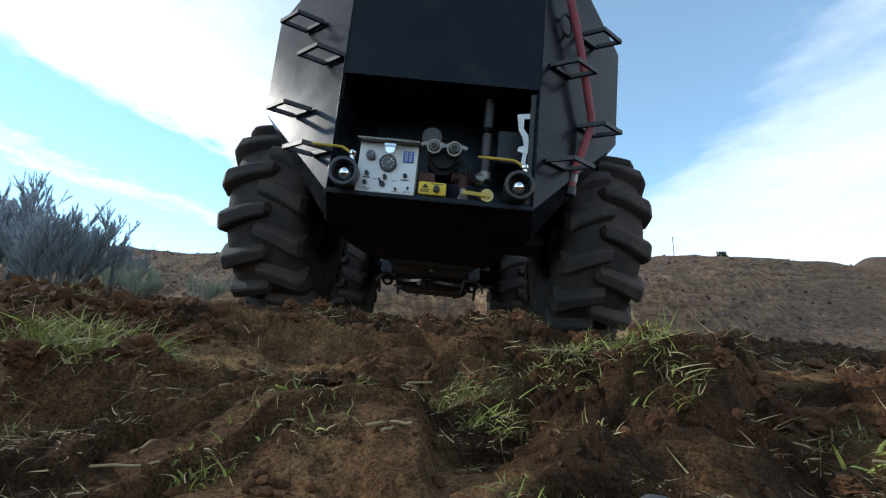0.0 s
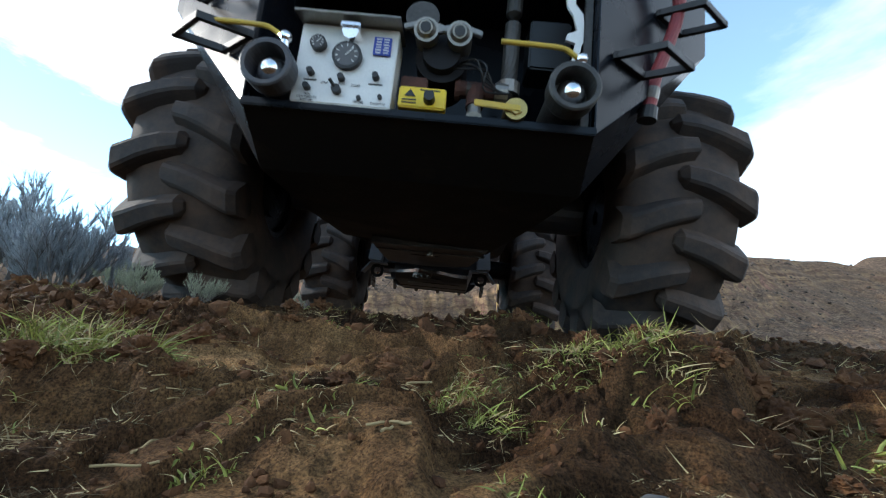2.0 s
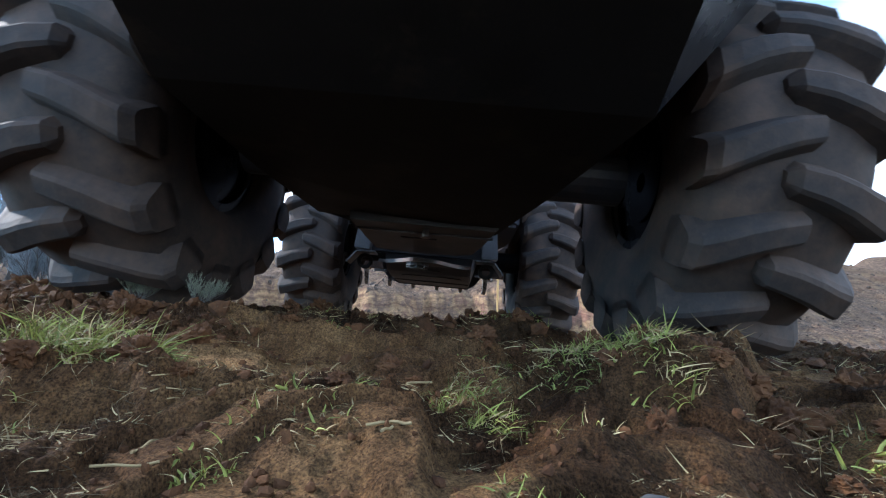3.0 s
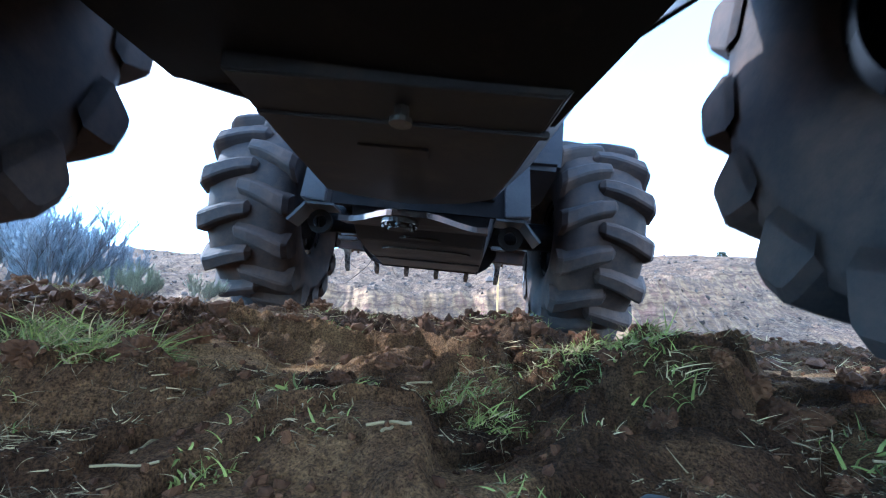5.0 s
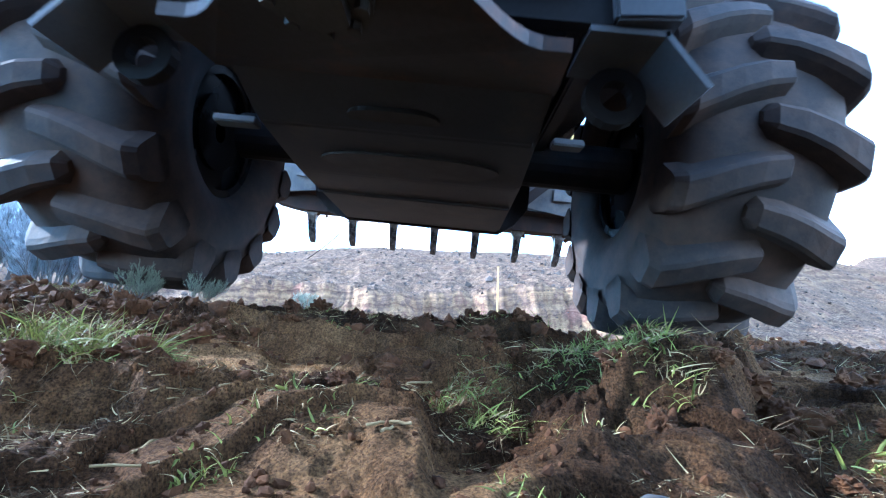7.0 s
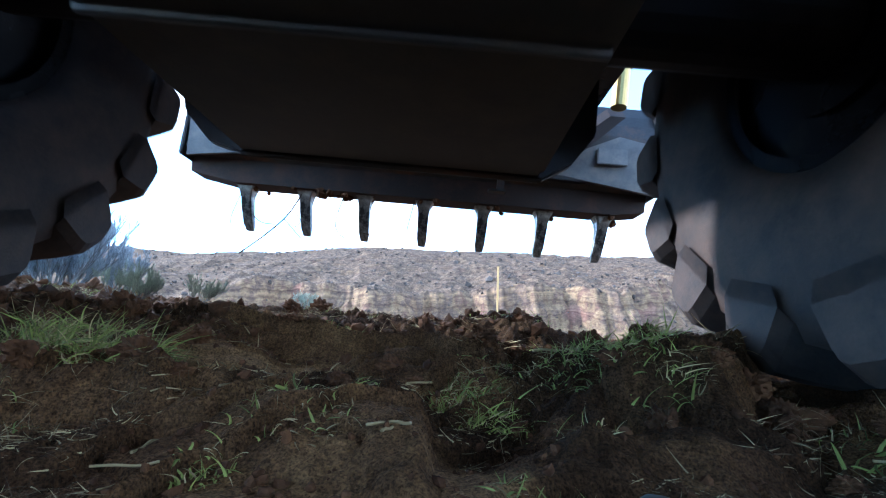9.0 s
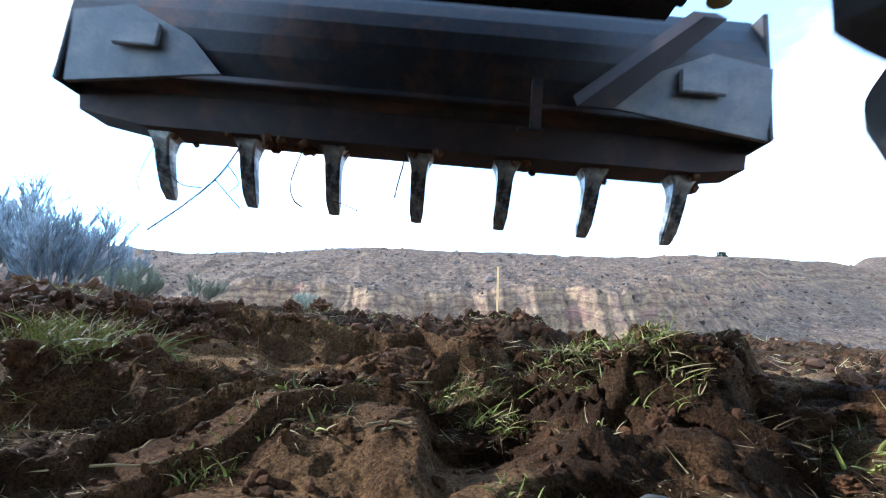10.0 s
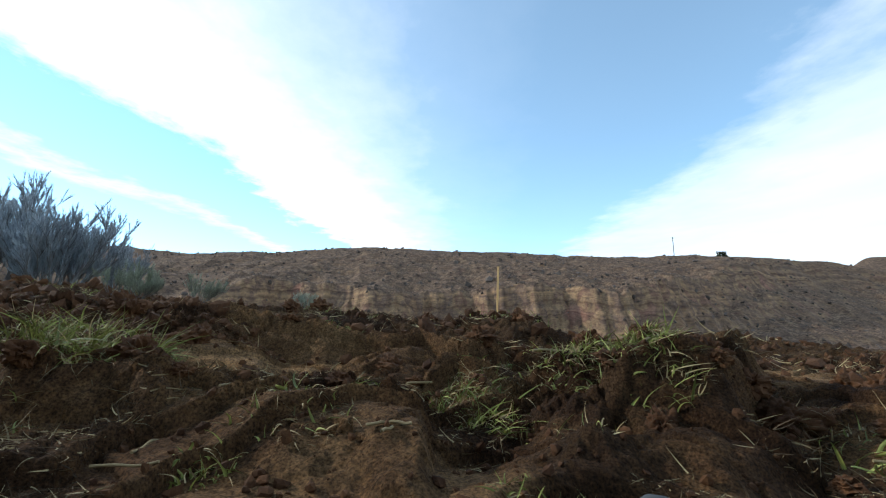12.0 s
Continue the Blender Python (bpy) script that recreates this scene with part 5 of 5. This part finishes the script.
# tufts: x, y, radius, blades, length, share of green
TUFTS = ((-0.71, 0.84, 0.13, 560, 0.085, 0.42), (-0.62, 0.76, 0.07, 240, 0.07, 0.5), (-0.53, 0.84, 0.05, 190, 0.075, 0.75), (-0.80, 0.95, 0.10, 200, 0.08, 0.4), (-0.72, 0.70, 0.10, 120, 0.05, 0.2),
         (0.36, 0.95, 0.09, 240, 0.075, 0.55), (0.45, 0.92, 0.04, 90, 0.08, 0.65), (0.30, 1.12, 0.10, 200, 0.07, 0.5),
         (-0.28, 0.55, 0.035, 55, 0.035, 0.75), (-0.21, 0.67, 0.09, 90, 0.045, 0.3), (-0.14, 0.84, 0.04, 60, 0.03, 0.75),
         (0.04, 0.94, 0.07, 150, 0.055, 0.6), (0.12, 0.89, 0.05, 70, 0.055, 0.75), (0.12, 1.05, 0.10, 130, 0.05, 0.35),
         (0.34, 1.04, 0.11, 330, 0.065, 0.62), (0.41, 1.0, 0.06, 150, 0.07, 0.65), (0.38, 0.84, 0.06, 80, 0.06, 0.6), (0.42, 0.80, 0.04, 40, 0.06, 0.2),
         (0.08, 0.53, 0.03, 35, 0.03, 0.75), (0.14, 0.50, 0.04, 60, 0.03, 0.5), (0.66, 0.80, 0.06, 40, 0.04, 0.5),
         (-0.36, 0.40, 0.04, 40, 0.04, 0.6), (0.30, 2.35, 0.28, 260, 0.07, 0.55), (-0.5, 2.35, 0.3, 200, 0.07, 0.45), (-0.33, 1.45, 0.07, 110, 0.05, 0.5),
         (1.0, 2.1, 0.2, 120, 0.05, 0.4), (-1.9, 2.4, 0.3, 260, 0.08, 0.35), (0.25, 1.4, 0.15, 120, 0.05, 0.4), (-0.62, 0.58, 0.08, 90, 0.05, 0.3), (0.22, 0.72, 0.07, 60, 0.04, 0.3))


def make_grass():
    acc = {True: ([], [], [], [], []), False: ([], [], [], [], [])}
    for x, y, rad, n, length, green in TUFTS:
        n = int(n * 1.5)
        a, r = rng.uniform(0, 2 * np.pi, n), rad * np.sqrt(rng.uniform(0, 1, n))
        gx, gy = x + r * np.cos(a), y + r * np.sin(a)
        g = rng.uniform(size=n) < green
        root = np.stack([gx, gy, height(gx, gy) - 0.004], -1)
        lean = rng.normal(size=(n, 3)) * np.array([0.5, 0.5, 0.1]) + np.array([0.15, 0, 0])
        up = np.stack([lean[:, 0], lean[:, 1], np.where(g, 0.85, 0.35) + 0.2 * rng.uniform(size=n)], -1)
        up /= np.linalg.norm(up, axis=1)[:, None]
        bend = rng.normal(size=(n, 3)) * 0.35 + np.array([0.15, -0.1, -0.6])
        ln = length * rng.uniform(0.4, 1.1, n)
        wd = np.where(g, 0.0015, 0.0010) * rng.uniform(0.7, 1.5, n) * (0.8 + 0.35 * y)
        for flag in (True, False):
            for store, v in zip(acc[flag], (root, up, bend, ln, wd)):
                store.append(v[g == flag])
    # single broad blades near the eye
    for x, y, n, ln, wd in ((0.62, 0.68, 7, 0.10, 0.0030), (0.66, 0.72, 6, 0.08, 0.0028), (-0.235, 0.70, 2, 0.045, 0.003), (0.47, 0.99, 3, 0.08, 0.003), (0.115, 0.88, 3, 0.055, 0.003)):
        root = np.stack([x + rng.normal(size=n) * 0.012, y + rng.normal(size=n) * 0.012, np.full(n, gz(x, y))], -1)
        up = np.stack([rng.normal(size=n) * 0.6 - 0.25, rng.normal(size=n) * 0.4 - 0.1, np.full(n, 0.7)], -1)
        up /= np.linalg.norm(up, axis=1)[:, None]
        for store, v in zip(acc[True], (root, up, rng.normal(size=(n, 3)) * 0.35 + np.array([0.25, 0, -0.55]), ln * rng.uniform(0.6, 1.2, n), np.full(n, wd))):
            store.append(v)
    for flag, name, m, lab in ((True, "grass", M_GRASS, "short fresh green grass blades in ragged tufts"), (False, "dry_grass", M_STRAW, "dry yellow grass matted among the tufts")):
        V, F = ribbons(*[np.concatenate(v) for v in acc[flag]])
        tagged(new(name, mesh_from(name, V, F, m)), lab, "grass", kind="stuff")


make_grass()


def make_litter():
    """Straw, root hairs and twigs lying on the soil."""
    for name, n, ln, wd, m, lab, lift in (("straw", 12000, 0.026, 0.0008, M_STRAW, "short bleached straw scattered on the soil", 0.12),
                                          ("root_hairs", 18000, 0.030, 0.00045, M_ROOT, "fine brown roots hanging out of the broken soil", 0.45)):
        x, y, r = scatter_points(n, 0.30, 3.6)
        keep = (vnoise(x * 3.1 + 2, y * 3.7, 177) > 0.45) & (calm(x, y) < 0.55)
        x, y, r = x[keep], y[keep], r[keep]
        k = len(x)
        root = np.stack([x, y, height(x, y) + 0.002], -1)
        d = np.stack([rng.normal(size=k), rng.normal(size=k) * 0.8, rng.normal(size=k) * lift + 0.12], -1)
        d /= np.linalg.norm(d, axis=1)[:, None]
        V, F = ribbons(root, d, rng.normal(size=(k, 3)) * 0.3, ln * rng.uniform(0.3, 1.6, k) * (0.3 + 0.75 * r), wd * (0.35 + 0.85 * r) * rng.uniform(0.7, 1.6, k), 4)
        tagged(new(name, mesh_from(name, V, F, m)), lab, "litter", kind="stuff")
    trng = random.Random(11)
    for x, y, ln, rz, r in ((-0.085, 0.60, 0.028, 20, 0.0022), (-0.055, 0.605, 0.03, -15, 0.0022), (-0.07, 0.585, 0.03, 70, 0.002), (-0.53, 0.86, 0.035, -25, 0.003), (-0.33, 0.74, 0.07, 65, 0.0018),
                            (-0.38, 0.60, 0.06, 95, 0.002), (-0.35, 0.52, 0.07, 8, 0.0016), (0.40, 0.87, 0.05, 40, 0.0025), (0.30, 1.3, 0.09, 10, 0.004), (-0.05, 0.98, 0.06, 30, 0.0025), (0.62, 0.64, 0.06, -20, 0.0022)):
        bm = bmesh.new()
        c, sn = math.cos(radians(rz)), math.sin(radians(rz))
        z = max(gz(x, y), gz(x + c * ln / 2, y + sn * ln / 2), gz(x - c * ln / 2, y - sn * ln / 2)) + r * 0.6
        pipe(bm, [(x + c * ln * u, y + sn * ln * u, z + trng.uniform(-0.15, 0.25) * ln * 0.3) for u in (-0.5, -0.15, 0.2, 0.5)], r, 6)
        tagged(part("straw_stem", bm, M_STRAW, None), "bleached broken stem lying on turned soil", "stem", group="broken stems")


make_litter()


def make_shrub(name, x, y, h, spread, seed, leaf_mat, label, leaves=1.0, lean=(0.0, 0.0), stems=16):
    r = random.Random(seed)
    root = new(name)
    root.location = (x, y, gz(x, y) + (0.03 if name == "uprooted_brush" else -0.03))
    tagged(root, label, "shrub", group="sagebrush")
    segs = []
    roots, dirs, bends, lens, wids = [], [], [], [], []

    def grow(p, d, ln, rad, depth):
        pts = [p]
        for k in range(3):
            d = (d + Vector((r.uniform(-1, 1), r.uniform(-1, 1), r.uniform(-0.2, 0.8))) * 0.13).normalized()
            pts.append(pts[-1] + d * ln / 3)
        for k in range(3):
            segs.append((pts[k], pts[k + 1], rad * (1 - 0.2 * k), rad * (1 - 0.2 * (k + 1))))
        if depth >= 1:
            for k in range(int((16 if depth == 1 else 24) * leaves)):
                q = pts[0].lerp(pts[-1], r.uniform(0.15, 1.0))
                dd = (d * 0.9 + Vector((r.uniform(-1, 1), r.uniform(-1, 1), r.uniform(0.1, 1.2))) * 0.5).normalized()
                roots.append(q), dirs.append(dd), bends.append((0, 0, 0.15)), lens.append(h * r.uniform(0.018, 0.05)), wids.append(h * r.uniform(0.0010, 0.0019))
        if depth < 3:
            for k in range(r.choice((4, 5))):
                q = pts[r.choice((1, 2, 3))]
                nd = (d + Vector((r.uniform(-1, 1), r.uniform(-1, 1), r.uniform(0.0, 0.9))) * 0.5).normalized()
                grow(q, nd, ln * r.uniform(0.45, 0.72), rad * 0.55, depth + 1)

    for k in range(stems):
        a = 2 * math.pi * k / stems + r.uniform(-0.3, 0.3)
        out = r.uniform(0.1, 1.0) * spread
        d = Vector((math.cos(a) * out + lean[0], math.sin(a) * out + lean[1], 1.0)).normalized()
        grow(Vector((math.cos(a) * 0.09 * h, math.sin(a) * 0.05 * h, 0)), d, h * r.uniform(0.36, 0.5), 0.008 * h, 0)
    P0, P1 = np.array([q[0][:] for q in segs]), np.array([q[1][:] for q in segs])
    R0, R1 = np.array([q[2] for q in segs]), np.array([q[3] for q in segs])
    ax = P1 - P0
    sx = np.cross(ax, np.array([0.3, 0.9, 0.1]))
    sx /= np.linalg.norm(sx, axis=1)[:, None]
    sy = np.cross(ax / np.linalg.norm(ax, axis=1)[:, None], sx)
    an = np.arange(5) * 2 * np.pi / 5
    ring = np.cos(an)[None, :, None] * sx[:, None] + np.sin(an)[None, :, None] * sy[:, None]
    W = np.concatenate([P0[:, None] + ring * R0[:, None, None], P1[:, None] + ring * R1[:, None, None]], 1)
    kk = np.arange(5)
    quad = np.stack([kk, (kk + 1) % 5, (kk + 1) % 5 + 5, kk + 5], -1)
    wood = new("trunk", mesh_from("trunk", W.reshape(-1, 3), (quad[None] + (np.arange(len(segs)) * 10)[:, None, None]).reshape(-1, 4), M_TWIG))
    wood.parent = root
    wood["label"] = "twisted grey woody stems"
    V, F = ribbons(np.array([v[:] for v in roots]), np.array([v[:] for v in dirs]), np.array(bends), np.array(lens), np.array(wids), 2)
    c = new("crown", mesh_from("crown", V, F, leaf_mat))
    c.parent = root
    return root


make_shrub("sagebrush", -3.82, 4.35, 1.02, 1.05, 3, M_SAGE, "tall grey-green sagebrush with feathery leaf sprays", 1.7, (0.05, 0), 26)
make_shrub("sagebrush", -4.60, 4.55, 1.22, 0.7, 4, M_SAGE, "tall grey-green sagebrush leaning with open twigs", 1.5, (0.35, 0))
make_shrub("sagebrush", -3.40, 4.7, 0.66, 0.8, 6, M_SAGE, "low grey-green sagebrush beside a taller one", 0.9, (0, 0), 10)
make_shrub("sagebrush", -2.85, 9.2, 0.50, 0.9, 8, M_SAGEPALE, "small pale grey sagebrush at the field edge", 0.8, (0, 0), 9)
make_shrub("uprooted_brush", -1.30, 1.90, 0.16, 1.6, 9, M_SAGEPALE, "pale uprooted sagebrush branch lying on the soil bank", 1.6, (0.7, -0.2), 14)
make_shrub("uprooted_brush", -1.08, 1.95, 0.17, 1.8, 12, M_SAGEPALE, "dry pale broken brush lying on the soil bank", 0.8, (1.8, -0.2), 10)
make_shrub("uprooted_brush", -1.75, 2.35, 0.20, 1.6, 15, M_SAGEPALE, "small pale uprooted brush beside the tyre track", 1.0, (1.0, -0.2), 8)



def make_stake():
    bm = bmesh.new()
    box(bm, (0, 0, 0.80), (0.05, 0.024, 1.80), bevel=0.003)
    ob = part("survey_stake", bm, M_STAKE, None)
    ob.matrix_basis = pose(1.36, 11.4, gz(1.36, 11.4), 0, 2.5, 8)
    tagged(ob, "thin raw wooden survey stake driven into the field", "stake")


make_stake()


def make_skyline_things():
    # power pole on the ridge
    x, y = 0.528 * 236, 236
    root = new("utility_pole")
    root.location = (x, y, gz(x, y) - 0.5)
    tagged(root, "slim grey utility pole on the ridge", "pole")
    bm = bmesh.new()
    rod(bm, (0, 0, 0), (0, 0, 13.2), 0.20, 0.14, 10)
    part("post", bm, M_BARK, root)
    bm = bmesh.new()
    box(bm, (0, 0, 12.7), (1.8, 0.15, 0.18))
    part("cross_arm", bm, M_BARK, root)
    # one juniper on the ridge
    x, y = 0.637 * 236, 236
    r = random.Random(21)
    root = new("juniper_tree")
    root.location = (x, y, gz(x, y) + 0.4)
    tagged(root, "dark round juniper tree alone on the ridge", "tree")
    bm = bmesh.new()
    rod(bm, (0, 0, 0), (0.1, 0, 2.2), 0.28, 0.16, 8)
    for k in range(7):
        a = k * 0.9
        rod(bm, (0.05, 0, 0.9 + 0.15 * k), (1.3 * math.cos(a), 1.3 * math.sin(a), 2.0 + 0.3 * k), 0.10, 0.04, 6)
    part("trunk", bm, M_BARK, root)
    n = 1400
    p = rng.normal(size=(n, 3))
    p /= np.linalg.norm(p, axis=1)[:, None]
    rad = rng.uniform(0.55, 1.05, n)[:, None]
    lump = 1 + 0.22 * np.sin(p[:, :1] * 7) + 0.18 * np.sin(p[:, 2:] * 9 + 2)
    pts = p * rad * lump * np.array([2.1, 2.1, 2.2]) + np.array([0, 0, 2.6])
    V, F = ribbons(pts, p, rng.normal(size=(n, 3)) * 0.3, rng.uniform(0.4, 0.8, n), rng.uniform(0.10, 0.22, n), 3)
    c = new("crown", mesh_from("crown", V, F, M_JUNIPER))
    c.parent = root


make_skyline_things()


def make_hill_scrub():
    """Low scrub and boulders over the far slope."""
    V0, F0 = lump_shape(1, 4, 0.5, 0.75)
    n = 2600
    u = rng.uniform(-1.05, 1.15, n)
    y = rng.uniform(95, 238, n)
    x = u * y
    size = rng.lognormal(-0.75, 0.45, n) * 0.75
    z = height(x, y)
    W = np.einsum("nij,vj->nvi", rot_mats(n), V0) * size[:, None, None] + np.stack([x, y, z + 0.1 * size], -1)[:, None]
    F = (F0[None] + (np.arange(n) * len(V0))[:, None, None]).reshape(-1, 3)
    m = mat("hill_scrub_leaf", (0.135, 0.105, 0.085), (0.065, 0.052, 0.044), 0.9, 0, 1.2, 9, 0.3, 0.05, island=0.5, spec=0.15)
    tagged(new("hill_scrub", mesh_from("hill_scrub", W.reshape(-1, 3), F, m)), "low grey-brown scrub dotting the dry hillside", "scrub", kind="stuff")


make_hill_scrub()


# ------------------------------------------------------------------ the way of the vehicle
# seconds, x, y, z, pitch, roll, yaw
WAY = [(0.0, -0.127, 3.951, 0.201, -0.17, 5.51, 0.40),
       (0.5, -0.129, 3.703, 0.195, -0.09, 5.61, 0.16),
       (1.0, -0.132, 3.440, 0.189, 0.01, 5.69, -0.02),
       (1.5, -0.132, 3.158, 0.184, 0.09, 5.71, -0.11),
       (2.0, -0.124, 2.847, 0.185, 0.06, 5.66, -0.13),
       (2.5, -0.128, 2.485, 0.190, 0.01, 5.50, -0.19),
       (3.0, -0.132, 2.124, 0.191, -0.02, 5.43, -0.19),
       (3.5, -0.135, 1.759, 0.190, -0.03, 5.41, -0.18),
       (4.0, -0.137, 1.386, 0.191, -0.01, 5.44, -0.21),
       (4.5, -0.140, 1.002, 0.194, 0.05, 5.50, -0.28),
       (5.0, -0.142, 0.602, 0.199, 0.21, 5.57, -0.37),
       (5.5, -0.143, 0.182, 0.198, 0.46, 5.64, -0.45),
       (6.0, -0.143, -0.226, 0.200, 0.85, 5.76, -0.42),
       (6.5, -0.137, -0.600, 0.203, 1.08, 5.88, -0.23),
       (7.0, -0.128, -0.971, 0.207, 1.01, 5.87, -0.06),
       (7.5, -0.126, -1.294, 0.198, 0.52, 5.74, 0.08),
       (8.0, -0.128, -1.597, 0.192, 0.14, 5.56, 0.17),
       (8.5, -0.130, -1.907, 0.188, -0.10, 5.40, 0.24),
       (9.0, -0.129, -2.252, 0.184, -0.36, 5.30, 0.24),
       (9.5, -0.121, -2.660, 0.178, -0.64, 5.33, 0.14),
       (10.0, -0.115, -3.166, 0.176, -0.76, 5.31, 0.14),
       (10.5, -0.103, -3.682, 0.180, -0.69, 5.14, -0.03),
       (11.0, -0.093, -4.268, 0.171, -0.92, 5.12, -0.17),
       (11.5, -0.086, -4.854, 0.181, -0.52, 5.16, -0.22),
       (12.0, -0.079, -5.440, 0.190, -0.06, 5.21, -0.25)]


def motions():
    walk(truck, [(t, pose(x, y, z, pitch, roll, yaw)) for t, x, y, z, pitch, roll, yaw in WAY])
    for wheel, side, y, phase in wheels:
        hub = HUB[(1 if y > 1 else 0, side)]
        walk(wheel, [(row[0], pose(hub, y, TYRE_R, phase + math.degrees((WAY[0][2] - row[2]) / 0.95), 0, 0)) for row in WAY])


motions()
